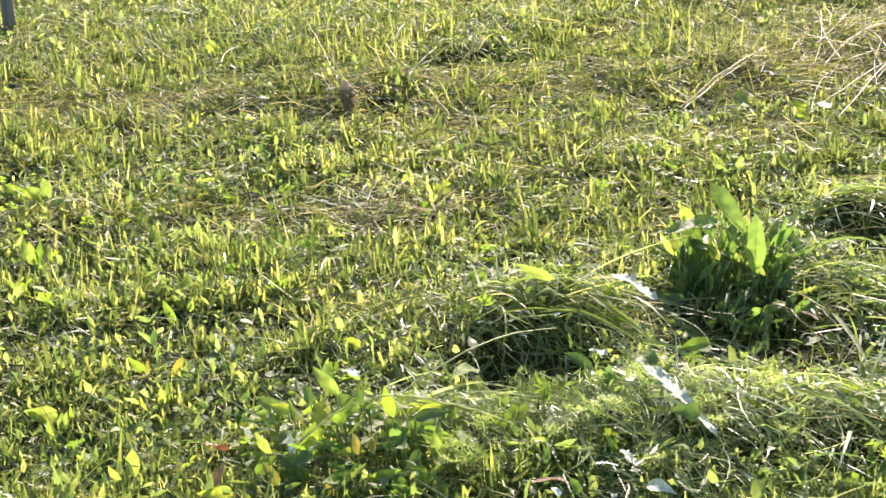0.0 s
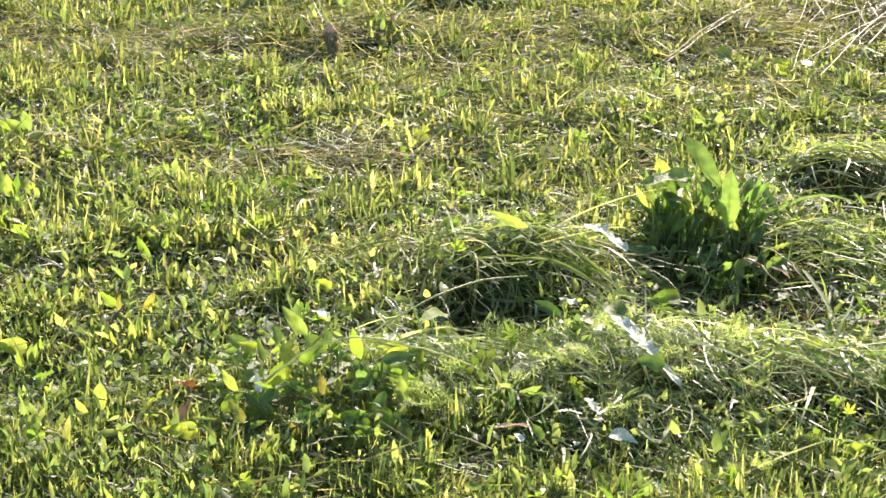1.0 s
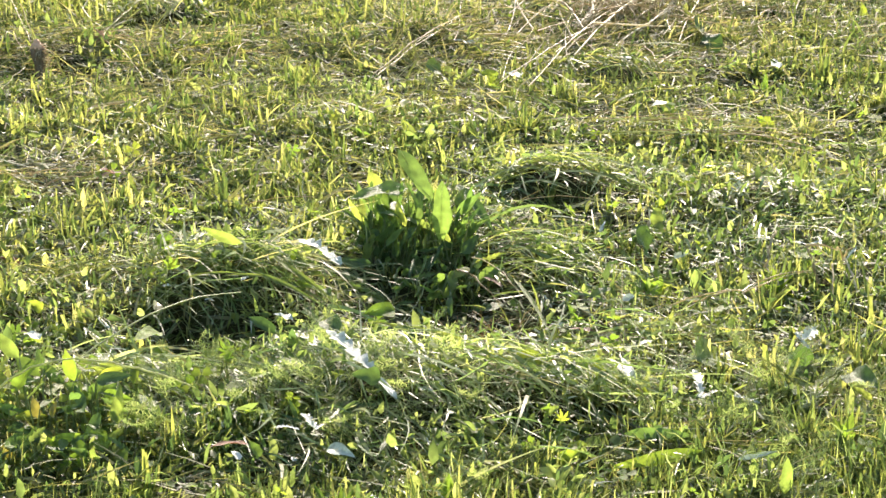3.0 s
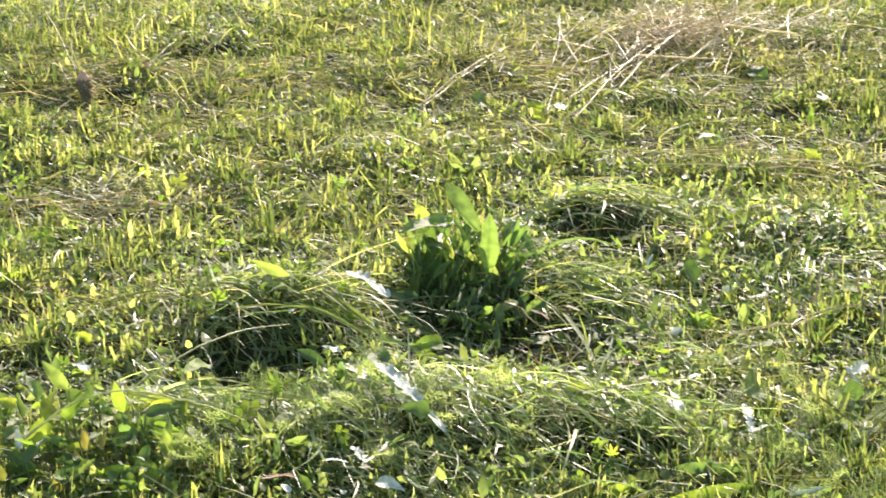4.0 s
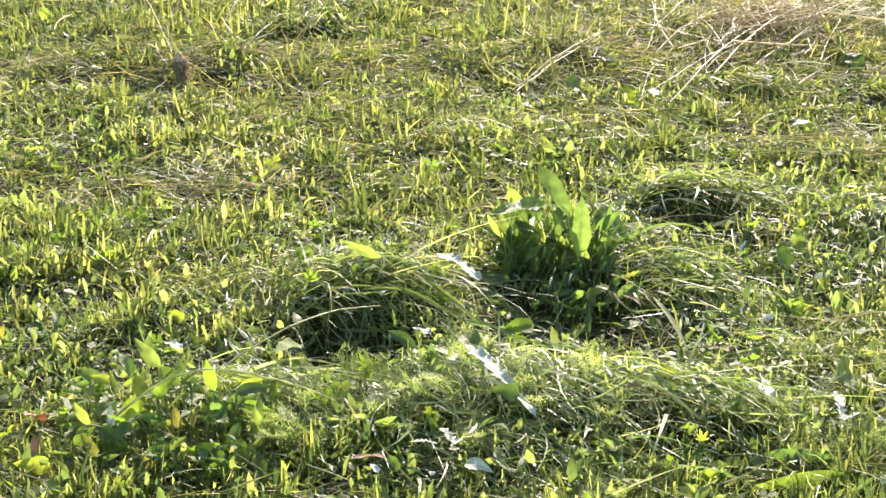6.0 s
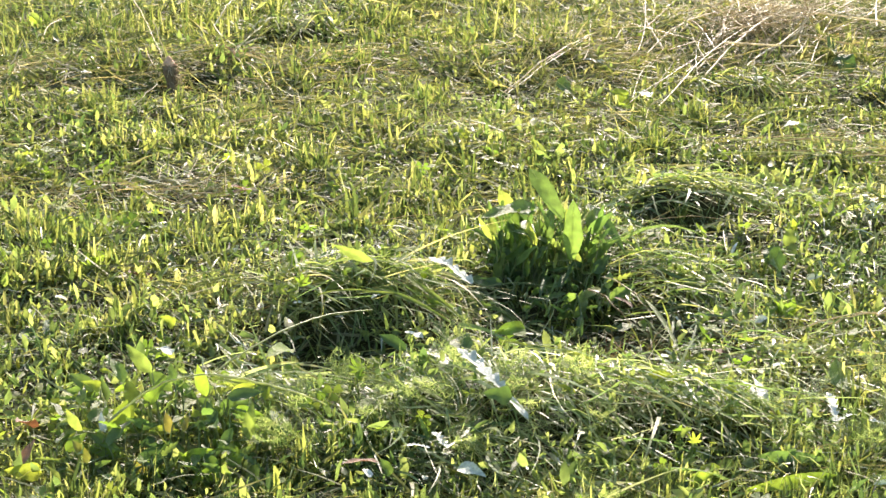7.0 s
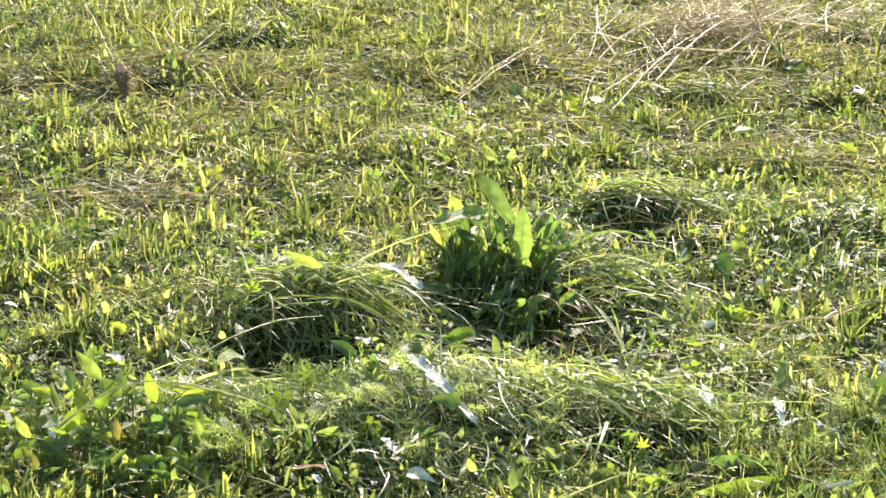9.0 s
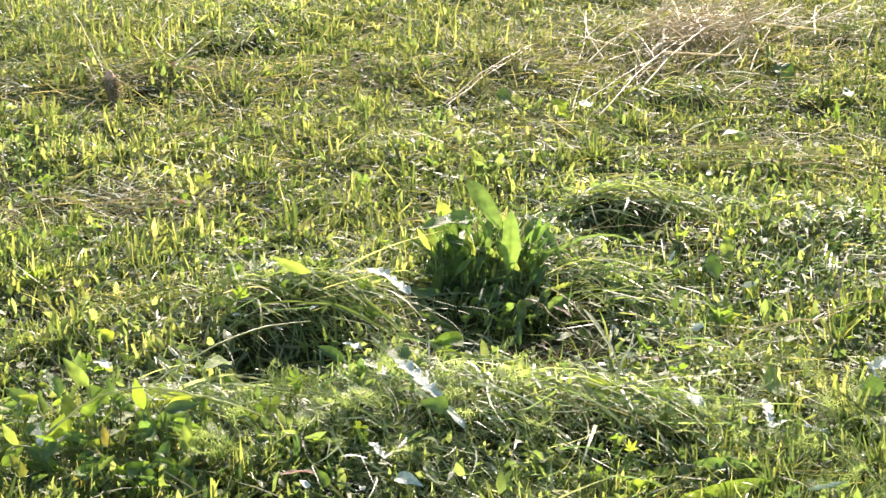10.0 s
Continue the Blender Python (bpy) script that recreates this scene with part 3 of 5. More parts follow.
def build_weed_leaves():
    def want(x, y):
        return np.clip(0.85 * clump(x + 1.7, y + 0.9) + 0.22 * lush(x, y) + 0.2 * wavy(x, y, 3.4) + 0.45 * leafy_ground(x, y) - 0.3 * hay(x, y) - 0.6 * swath(x, y), 0.06, 1) * (1 - 0.8 * open_soil(x, y))

    x, y, _, own = tufted(10500, (3, 12), 0.034, want)
    n = len(x)
    big = RNG.uniform(0.6, 1.3, own.max() + 1)[own]
    me = leaflets("weed_leaves", x, y, height(x, y) + RNG.uniform(0.002, 0.03, n), RNG.uniform(0.005, 0.014, n) * big, 2.9, M_STUBBLE, tilt=0.45, lift=0.95)
    tagged(new("weed_leaves", me), "narrow upright weed leaves mixed through the mown grass", "weeds", kind="stuff")


def build_near_leaves():
    x, y, _, own = tufted(11000, (4, 11), 0.04, lambda x, y: (y < 3.75) * (y > 2.8) * np.clip(0.75 + 0.5 * wavy(x, y, 9.0) - 0.5 * swath(x, y), 0, 1) * (1 - 0.7 * open_soil(x, y)))
    n = len(x)
    big = RNG.uniform(0.6, 1.3, own.max() + 1)[own]
    me = leaflets("near_leaves", x, y, height(x, y) + RNG.uniform(0.004, 0.045, n), RNG.uniform(0.007, 0.016, n) * big, 2.5, M_HERB, tilt=0.6, lift=0.8)
    tagged(new("broad_weed_leaves", me), "broad bright green weed leaves crowded low in the stubble", "weeds", kind="stuff")


def build_near_blades():
    x, y = spread(420000, lambda x, y: (y < 3.62) * np.clip(0.55 + 0.6 * wavy(x, y, 7.0) + 0.4 * hill(x, y, 0.70, 3.40, 0.30, 0.25) - 0.45 * swath(x, y), 0, 1) * clear(x, y, 0.9))
    n = len(x)
    base = np.stack([x, y, height(x, y) + RNG.uniform(-0.004, 0.02, n)], -1)
    length = RNG.uniform(0.025, 0.062, n) * (0.8 + 0.5 * clump(x, y)) * (1 + 0.3 * hill(x, y, 0.70, 3.40, 0.30, 0.25))
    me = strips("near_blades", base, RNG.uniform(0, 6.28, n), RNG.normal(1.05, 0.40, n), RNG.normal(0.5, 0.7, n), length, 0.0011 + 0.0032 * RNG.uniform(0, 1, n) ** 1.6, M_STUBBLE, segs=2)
    tagged(new("fine_grass", me), "fine thin upright grass blades lit from behind", "grass", kind="stuff")


def tall(x, y):
    """Where the mower left longer grass, 0 to 1."""
    s = 1.0 * hill(x, y, -1.25, 7.2, 0.55, 0.45) + 1.1 * hill(x, y, 0.16, 6.85, 0.24, 0.32) + 0.8 * hill(x, y, -1.6, 6.75, 0.5, 0.25) + 0.5 * hill(x, y, -0.1, 7.6, 0.4, 0.4)
    return np.clip(s + 0.3 * wavy(x, y, 3.0) - 0.1, 0, 1)


def build_tall_grass():
    x, y = spread(90000, lambda x, y: 0.6 * tall(x, y))
    n = len(x)
    base = np.stack([x, y, height(x, y) - 0.004], -1)
    me = strips("tall_grass", base, RNG.uniform(0, 6.28, n), RNG.normal(1.15, 0.25, n), RNG.normal(0.7, 0.5, n), RNG.uniform(0.06, 0.14, n) * (1 + 0.5 * hill(x, y, 0.16, 6.85, 0.24, 0.32)), RNG.uniform(0.0035, 0.010, n), M_STUBBLE, segs=3)
    tagged(new("long_grass", me), "longer uncut grass standing beyond the mown strip", "grass", kind="stuff")


# Pale bits that stand in for sheen on the cut grass, with some litter.
def build_sheen_bits():
    x, y = spread(30000, lambda x, y: np.clip(0.03 + 0.52 * swath(x, y) + 0.3 * hill(x, y, 0.33, 4.05, 0.22, 0.10) + 0.25 * hill(x, y, 0.74, 3.50, 0.25, 0.34) + 0.05 * hay(x, y) + 0.4 * hill(x, y, -1.25, 6.22, 0.5, 0.14) + 0.25 * hill(x, y, 0.9, 6.2, 0.3, 0.15), 0, 1) * (1 - 0.5 * open_soil(x, y)))
    n = len(x)
    base = np.stack([x, y, height(x, y) + RNG.uniform(0.015, 0.06, n)], -1)
    me = strips("sheen_bits", base, RNG.normal(-1.1, 0.7, n), RNG.normal(0.15, 0.3, n), RNG.normal(0.4, 0.4, n), RNG.uniform(0.012, 0.06, n), 0.0012 + 0.0034 * RNG.uniform(0, 1, n) ** 1.6, M_SHEEN, segs=3, keep=0.012)
    tagged(new("bleached_grass", me), "pale litter and grass bits with sun sheen put into their colour", "cut grass", kind="stuff")


build_sheen_bits()
build_tall_grass()
build_weed_leaves()
build_near_leaves()
build_near_blades()
build_fine_herbs()
build_stubble()
build_cut_grass()
build_hay()
build_thatch()
build_mat()
build_outer_grass()
build_herbs()


# ---- leaves, stems and plants ----
def outline(kind, s):
    if kind == "lance":
        return math.sin(math.pi * s**0.75) * 0.96 + 0.02
    if kind == "ovate":
        return math.sin(math.pi * s**0.6) ** 0.85 + 0.01
    if kind == "oblong":
        return (1 - s**5) * min(1.0, 0.25 + 1.9 * s) * (0.96 + 0.04 * math.sin(s * 40)) + 0.01
    if kind == "round":
        return math.sqrt(max(0.0, 1 - (2 * s - 1) ** 2)) + 0.01
    if kind == "lobed":
        tooth = (s * 6.0) % 1.0
        return (0.35 + 0.65 * s) * (1 - s**5) * (0.28 + 0.72 * tooth**0.7) + 0.02
    return math.sin(math.pi * s) + 0.02


def leaf_mesh(kind, material, length, width, curl=0.5, fold=0.25, wave=0.1, n=10, seed=0):
    """A leaf along +x from its root, its upper side to +z."""
    rnd = random.Random(seed)
    ph, verts, faces = rnd.uniform(0, 6), [], []
    n = 36 if kind == "lobed" else n
    x = z = 0.0
    for i in range(n + 1):
        s = i / n
        if i:
            x += length / n * math.cos(curl * (s - 0.4))
            z -= length / n * math.sin(curl * (s - 0.4))
        half = width / 2 * outline(kind, s) * (1 + 0.07 * math.sin(9 * s + ph))
        for j in (-1, -0.5, 0, 0.5, 1):
            edge = wave * half * math.sin(11 * s + ph + (2 if j > 0 else 0)) * abs(j)
            verts.append((x, half * j, z + fold * half * abs(j) + edge))
    for i in range(n):
        for j in range(4):
            a = i * 5 + j
            faces.append((a, a + 1, a + 6, a + 5))
    return mesh_of("leaf", verts, faces, material)


def tube_mesh(name, points, radius, material, sides=6, tip=0.5):
    pts = [Vector(p) for p in points]
    verts, faces = [], []
    for i, p in enumerate(pts):
        way = (pts[min(i + 1, len(pts) - 1)] - pts[max(i - 1, 0)]).normalized()
        a = way.orthogonal().normalized()
        b = way.cross(a)
        r = radius * (1 - (1 - tip) * i / (len(pts) - 1))
        verts += [p + r * (math.cos(6.2832 * k / sides) * a + math.sin(6.2832 * k / sides) * b) for k in range(sides)]
    for i in range(len(pts) - 1):
        for k in range(sides):
            a, b = i * sides + k, i * sides + (k + 1) % sides
            faces.append((a, b, b + sides, a + sides))
    return mesh_of(name, [tuple(v) for v in verts], faces, material)


def along(p0, p1, facing=(0, 0, 1), lean=0.0):
    """The pose of a leaf from p0 towards p1, its upper side turned to facing."""
    x = (Vector(p1) - Vector(p0)).normalized()
    z = Vector(facing)
    z = (z - x * z.dot(x)).normalized()
    y = z.cross(x)
    m = Matrix((x, y, z)).transposed().to_4x4()
    return Matrix.Translation(p0) @ m @ pose(0, 0, 0, lean)


def empty(name, x, y, z=None):
    ob = new(name)
    ob.empty_display_size = 0.02
    ob.location = (x, y, float(height(x, y)) if z is None else z)
    return ob


def child(name, me, parent, m, label=""):
    """A part under a thing; m is its place in the world."""
    ob = new(name, me)
    ob.parent = parent
    base = Matrix.Translation(parent.location) if parent.parent is None and parent.type == "EMPTY" else parent.matrix_basis
    ob.matrix_basis = base.inverted() @ m
    return tagged(ob, label)


def bowed(p0, p1, sag, n=8, wob=0.0, seed=0):
    rnd = random.Random(seed)
    p0, p1 = Vector(p0), Vector(p1)
    return [p0.lerp(p1, i / n) + Vector((rnd.uniform(-wob, wob), rnd.uniform(-wob, wob), sag * math.sin(math.pi * i / n))) for i in range(n + 1)]


SHAPES = {}


def shared_leaf(kind, material, ratio, variant):
    """One of a few unit-length leaves of a kind."""
    key = (kind, material.name, ratio, variant)
    if key not in SHAPES:
        rnd = random.Random(variant * 31 + len(kind))
        SHAPES[key] = leaf_mesh(kind, material, 1.0, ratio, rnd.uniform(0.1, 1.0), rnd.uniform(0.1, 0.4), rnd.uniform(0.05, 0.25), seed=variant)
    return SHAPES[key]


def loose_leaf(name, p0, p1, ratio, material, kind, label, category, facing=(0, 0, 1), lean=0.0, variant=0, group=""):
    ob = new(name, shared_leaf(kind, material, ratio, variant))
    p0, p1 = [Vector((*p[:2], max(p[2], float(height(*p[:2])) + 0.022))) for p in (p0, p1)]
    size = (Vector(p1) - Vector(p0)).length
    ob.matrix_basis = along(p0, p1, facing, lean) @ Matrix.Scale(size, 4)
    return tagged(ob, label, category, group)


def stalked(parent, root, p0, p1, ratio, material, kind, facing, variant=0, label="", stem=True):
    """A leaf blade from p0 to p1 on a stalk from root."""
    size = (Vector(p1) - Vector(p0)).length
    lf = child("leaf", shared_leaf(kind, material, ratio, variant), parent, along(p0, p1, facing) @ Matrix.Scale(size, 4), label)
    if stem:
        me = tube_mesh("leaf_stalk", [p - parent.location for p in bowed(root, p0, 0.012, 5)], 0.0022, M_STEM)
        child("leaf_stalk", me, parent, Matrix.Translation(parent.location))
    return lf


def rosette(name, x, y, count, reach, ratio, material, kind, up, seed, label, category, group=""):
    """A small plant of leaves fanned round its crown."""
    rnd = random.Random(seed)
    e = empty(name, x, y)
    tagged(e, label, category, group)
    c = e.location
    for k in range(count):
        a = 6.283 * (k + rnd.uniform(-0.3, 0.3)) / count
        r = rnd.uniform(up - 0.3, up + 0.3)
        ln = reach * rnd.uniform(0.7, 1.15)
        way = Vector((math.cos(a) * math.cos(r), math.sin(a) * math.cos(r), math.sin(r)))
        p0 = c + way * ln * 0.25 + Vector((0, 0, 0.006))
        p1 = p0 + way * ln
        child("leaf", shared_leaf(kind, material, ratio, rnd.randrange(5)), e, along(p0, p1, Vector((-way.x, -way.y, 1.2))) @ Matrix.Scale(ln, 4))
        me = tube_mesh("leaf_stalk", [p - c for p in bowed(c, p0, 0.004, 3)], 0.0016, M_STEM, 5)
        child("leaf_stalk", me, e, Matrix.Translation(c))
    return e


# ---- the tall leafy dock ----
def build_dock():
    e = empty("dock_plant", 0.150, 4.61)
    tagged(e, "leafy green dock plant standing above the cut grass", "plant")
    c = Vector(e.location)
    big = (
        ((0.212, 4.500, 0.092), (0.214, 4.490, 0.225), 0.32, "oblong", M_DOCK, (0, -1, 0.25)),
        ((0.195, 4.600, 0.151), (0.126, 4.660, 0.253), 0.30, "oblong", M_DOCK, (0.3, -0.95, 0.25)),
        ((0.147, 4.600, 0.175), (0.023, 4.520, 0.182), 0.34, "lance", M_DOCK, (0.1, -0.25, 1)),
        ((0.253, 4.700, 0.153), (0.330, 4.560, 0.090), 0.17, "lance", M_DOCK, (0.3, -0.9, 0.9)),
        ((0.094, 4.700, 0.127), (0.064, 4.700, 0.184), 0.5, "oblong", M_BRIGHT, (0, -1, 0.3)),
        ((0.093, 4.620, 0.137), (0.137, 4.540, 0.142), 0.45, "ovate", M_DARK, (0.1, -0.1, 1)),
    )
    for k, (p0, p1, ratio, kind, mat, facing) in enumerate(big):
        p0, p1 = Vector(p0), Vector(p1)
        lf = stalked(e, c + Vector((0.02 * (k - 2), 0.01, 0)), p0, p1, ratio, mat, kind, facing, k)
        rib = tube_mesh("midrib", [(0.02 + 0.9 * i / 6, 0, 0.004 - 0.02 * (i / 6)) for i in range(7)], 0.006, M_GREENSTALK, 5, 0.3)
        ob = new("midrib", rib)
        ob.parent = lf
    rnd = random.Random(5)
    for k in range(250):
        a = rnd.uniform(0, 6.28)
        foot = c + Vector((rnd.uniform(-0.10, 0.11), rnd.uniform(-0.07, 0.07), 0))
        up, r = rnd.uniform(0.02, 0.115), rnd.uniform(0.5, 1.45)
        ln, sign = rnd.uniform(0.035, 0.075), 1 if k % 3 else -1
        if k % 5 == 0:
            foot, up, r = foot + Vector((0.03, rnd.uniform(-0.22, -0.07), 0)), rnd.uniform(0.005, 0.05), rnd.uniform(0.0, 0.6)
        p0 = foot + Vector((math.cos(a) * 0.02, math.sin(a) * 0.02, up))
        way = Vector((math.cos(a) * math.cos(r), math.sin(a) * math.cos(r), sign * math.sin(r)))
        # M_DARK paints the shaded inside of the dock, M_BRIGHT its sunlit bits.
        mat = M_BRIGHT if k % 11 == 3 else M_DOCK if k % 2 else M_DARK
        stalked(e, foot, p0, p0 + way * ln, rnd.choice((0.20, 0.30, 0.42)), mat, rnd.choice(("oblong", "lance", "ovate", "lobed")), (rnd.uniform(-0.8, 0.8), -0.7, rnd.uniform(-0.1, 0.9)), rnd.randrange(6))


build_dock()


# ---- the nettle-like clump with sunlit leaves ----
def build_clump():
    e = empty("leafy_weed", -0.515, 3.650)
    tagged(e, "bushy weed with yellow-green pointed leaves lit from behind", "plant")
    c = Vector(e.location)
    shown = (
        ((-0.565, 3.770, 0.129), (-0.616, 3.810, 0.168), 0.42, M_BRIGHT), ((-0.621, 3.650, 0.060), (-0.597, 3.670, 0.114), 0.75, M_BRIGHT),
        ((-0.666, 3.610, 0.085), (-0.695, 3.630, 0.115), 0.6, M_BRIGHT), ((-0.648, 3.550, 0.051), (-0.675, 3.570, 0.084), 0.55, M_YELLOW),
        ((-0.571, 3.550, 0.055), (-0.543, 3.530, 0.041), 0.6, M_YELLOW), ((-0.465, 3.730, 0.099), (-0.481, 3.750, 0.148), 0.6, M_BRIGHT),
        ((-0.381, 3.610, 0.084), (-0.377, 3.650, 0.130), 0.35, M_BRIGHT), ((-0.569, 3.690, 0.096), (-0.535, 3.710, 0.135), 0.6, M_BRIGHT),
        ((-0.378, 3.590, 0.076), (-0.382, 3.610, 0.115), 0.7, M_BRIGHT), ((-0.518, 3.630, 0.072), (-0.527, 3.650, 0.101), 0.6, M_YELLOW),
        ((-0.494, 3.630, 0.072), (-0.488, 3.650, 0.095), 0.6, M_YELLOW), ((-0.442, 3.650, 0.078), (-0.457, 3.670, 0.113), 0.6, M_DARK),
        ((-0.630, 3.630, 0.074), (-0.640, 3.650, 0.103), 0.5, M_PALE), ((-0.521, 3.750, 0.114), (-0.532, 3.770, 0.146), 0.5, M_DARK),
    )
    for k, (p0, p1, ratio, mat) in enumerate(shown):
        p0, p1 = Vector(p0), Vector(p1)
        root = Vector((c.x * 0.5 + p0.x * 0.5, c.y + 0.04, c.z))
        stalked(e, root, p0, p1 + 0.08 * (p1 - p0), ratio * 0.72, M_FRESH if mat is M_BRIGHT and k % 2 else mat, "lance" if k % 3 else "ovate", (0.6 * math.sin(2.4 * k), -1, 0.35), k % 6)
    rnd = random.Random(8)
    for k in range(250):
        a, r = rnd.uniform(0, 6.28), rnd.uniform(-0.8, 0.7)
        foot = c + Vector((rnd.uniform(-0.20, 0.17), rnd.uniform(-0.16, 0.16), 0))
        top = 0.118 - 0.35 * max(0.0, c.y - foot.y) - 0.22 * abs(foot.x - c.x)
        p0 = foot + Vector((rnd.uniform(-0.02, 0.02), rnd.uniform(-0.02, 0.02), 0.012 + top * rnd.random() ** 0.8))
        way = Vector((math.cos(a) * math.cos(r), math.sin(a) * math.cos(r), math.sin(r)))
        # Darker and lighter copies paint shade and sun within the bush.
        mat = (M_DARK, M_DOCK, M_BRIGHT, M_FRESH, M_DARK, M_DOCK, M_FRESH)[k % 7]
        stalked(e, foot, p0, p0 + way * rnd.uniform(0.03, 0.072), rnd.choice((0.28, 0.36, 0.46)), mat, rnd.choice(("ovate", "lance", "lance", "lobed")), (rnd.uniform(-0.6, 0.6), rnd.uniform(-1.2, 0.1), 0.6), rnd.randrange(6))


build_clump()


# ---- single leaves lying on the swath ----
# The white here is the sun's glint on flat leaves, put into the colour.
GLINT = "lobed leaf lying flat on cut grass, its sun glint coloured in white"
for p0, p1, ratio, kind, lean, v in (
    ((0.003, 4.153, 0.160), (-0.084, 4.263, 0.185), 0.42, "lobed", 5, 1),
    ((0.060, 3.682, 0.125), (-0.022, 3.810, 0.160), 0.36, "lobed", 0, 2),
    ((0.099, 3.616, 0.100), (0.048, 3.700, 0.125), 0.16, "lance", 0, 1),
    ((0.641, 3.704, 0.052), (0.642, 3.816, 0.072), 0.30, "lobed", 0, 3),
    ((0.634, 3.669, 0.072), (0.676, 3.706, 0.072), 0.35, "lobed", 0, 1),
    ((-0.069, 3.559, 0.072), (-0.117, 3.576, 0.072), 0.35, "lobed", 0, 4),
    ((-0.040, 3.558, 0.072), (-0.065, 3.609, 0.082), 0.6, "lobed", 10, 2),
    ((1.000, 4.537, 0.052), (0.956, 4.524, 0.072), 0.4, "lobed", 0, 3),
    ((0.741, 3.685, 0.052), (0.694, 3.704, 0.062), 0.4, "lobed", 0, 2),
    ((0.893, 3.992, 0.052), (0.856, 3.985, 0.072), 0.5, "lobed", 0, 1),
):
    loose_leaf("silvery_leaf", p0, p1, ratio, M_PALE, kind, GLINT, "leaf", lean=lean, variant=v, group="silvery leaves")
# Pale colour carries the glint of these small glossy leaves.
for p0, p1, ratio, v in (
    ((0.492, 6.007, 0.052), (0.451, 6.072, 0.052), 0.5, 1), ((0.390, 6.394, 0.052), (0.326, 6.426, 0.062), 0.35, 2), ((0.870, 5.702, 0.052), (0.803, 5.643, 0.072), 0.4, 3),
    ((0.891, 4.894, 0.052), (0.933, 4.947, 0.062), 0.4, 1), ((1.223, 6.119, 0.042), (1.212, 6.197, 0.052), 0.35, 2), ((-1.081, 6.357, 0.042), (-1.114, 6.345, 0.052), 0.5, 3),
    ((-0.550, 3.930, 0.102), (-0.586, 3.973, 0.102), 0.4, 1), ((-0.090, 4.092, 0.072), (-0.127, 4.104, 0.082), 0.5, 2), ((0.558, 3.933, 0.072), (0.589, 3.952, 0.072), 0.4, 2),
    ((0.356, 3.773, 0.072), (0.388, 3.788, 0.072), 0.35, 3), ((0.799, 6.129, 0.052), (0.812, 6.178, 0.072), 0.6, 1), ((-0.165, 3.461, 0.062), (-0.180, 3.478, 0.072), 0.6, 4),
    ((0.855, 5.673, 0.042), (0.835, 5.663, 0.072), 0.4, 4), ((0.559, 4.626, 0.062), (0.573, 4.650, 0.082), 0.25, 1),
):
    loose_leaf("glossy_leaf", p0, p1, ratio, M_PALE, "ovate", "glossy cut leaf, its low-sun glint put into a pale colour", "leaf", variant=v, group="pale cut leaves")
for p0, p1, ratio, mat, kind, label, v in (
    ((0.071, 3.616, 0.140), (0.021, 3.615, 0.150), 0.62, M_DARK, "ovate", "dull blue-green round leaf lying flat", 2),
    ((-0.002, 3.916, 0.112), (-0.028, 3.964, 0.122), 0.7, M_DARK, "round", "dull blue-green round leaf lying flat", 3),
    ((1.081, 6.312, 0.032), (1.059, 6.368, 0.082), 0.8, M_DARK, "round", "dark round leaf among the hay", 1),
    ((1.081, 6.537, 0.042), (1.041, 6.469, 0.082), 0.9, M_DARK, "round", "dark round leaf among the hay", 2),
    ((-0.333, 3.956, 0.102), (-0.365, 3.823, 0.142), 0.25, M_FRESH, "lance", "narrow pale green leaf on the cut grass", 2),
    ((-0.120, 4.026, 0.072), (-0.174, 4.040, 0.102), 0.4, M_DARK, "lance", "dark green leaf on the cut grass", 4),
    ((-0.134, 3.494, 0.052), (-0.149, 3.468, 0.092), 0.4, M_DARK, "lance", "dark green leaf standing in the cut grass", 1),
    ((-0.021, 3.524, 0.052), (0.022, 3.452, 0.072), 0.3, M_PALE, "lance", "leaf on the cut grass, coloured pale for its sun glint", 0),
    ((0.365, 3.474, 0.042), (0.400, 3.451, 0.072), 0.5, M_FRESH, "ovate", "bright green leaf low in the stubble", 2),
    ((0.106, 4.113, 0.082), (0.046, 4.070, 0.092), 0.45, M_FRESH, "ovate", "bright green leaf on the cut grass", 3),
    ((-0.584, 4.225, 0.052), (-0.613, 4.220, 0.072), 0.7, M_FRESH, "ovate", "bright green leaf in the stubble", 1),
    ((-0.096, 4.389, 0.092), (-0.083, 4.371, 0.122), 0.5, M_FRESH, "ovate", "bright green leaf on a heap of cut grass", 0),
    ((0.512, 5.119, 0.082), (0.389, 5.069, 0.082), 0.10, M_BRIGHT, "lance", "yellow-green leaf on a small heap of cut grass", 3),
    ((0.583, 5.097, 0.082), (0.669, 4.983, 0.052), 0.12, M_BRIGHT, "lance", "yellow-green leaf on a small heap of cut grass", 1),
    ((0.647, 4.505, 0.062), (0.616, 4.456, 0.122), 0.6, M_DARK, "round", "dull dark round leaf in the stubble", 2),
    ((0.353, 3.620, 0.062), (0.375, 3.593, 0.092), 0.6, M_BRIGHT, "lobed", "round green leaf low in the cut grass", 2),
    ((0.281, 6.122, 0.042), (0.240, 6.081, 0.072), 0.8, M_DARK, "round", "dark leaf beside the hay", 4),
):
    loose_leaf("green_leaf", p0, p1, ratio, mat, kind, label, "leaf", facing=(0, -0.7, 0.7), variant=v)
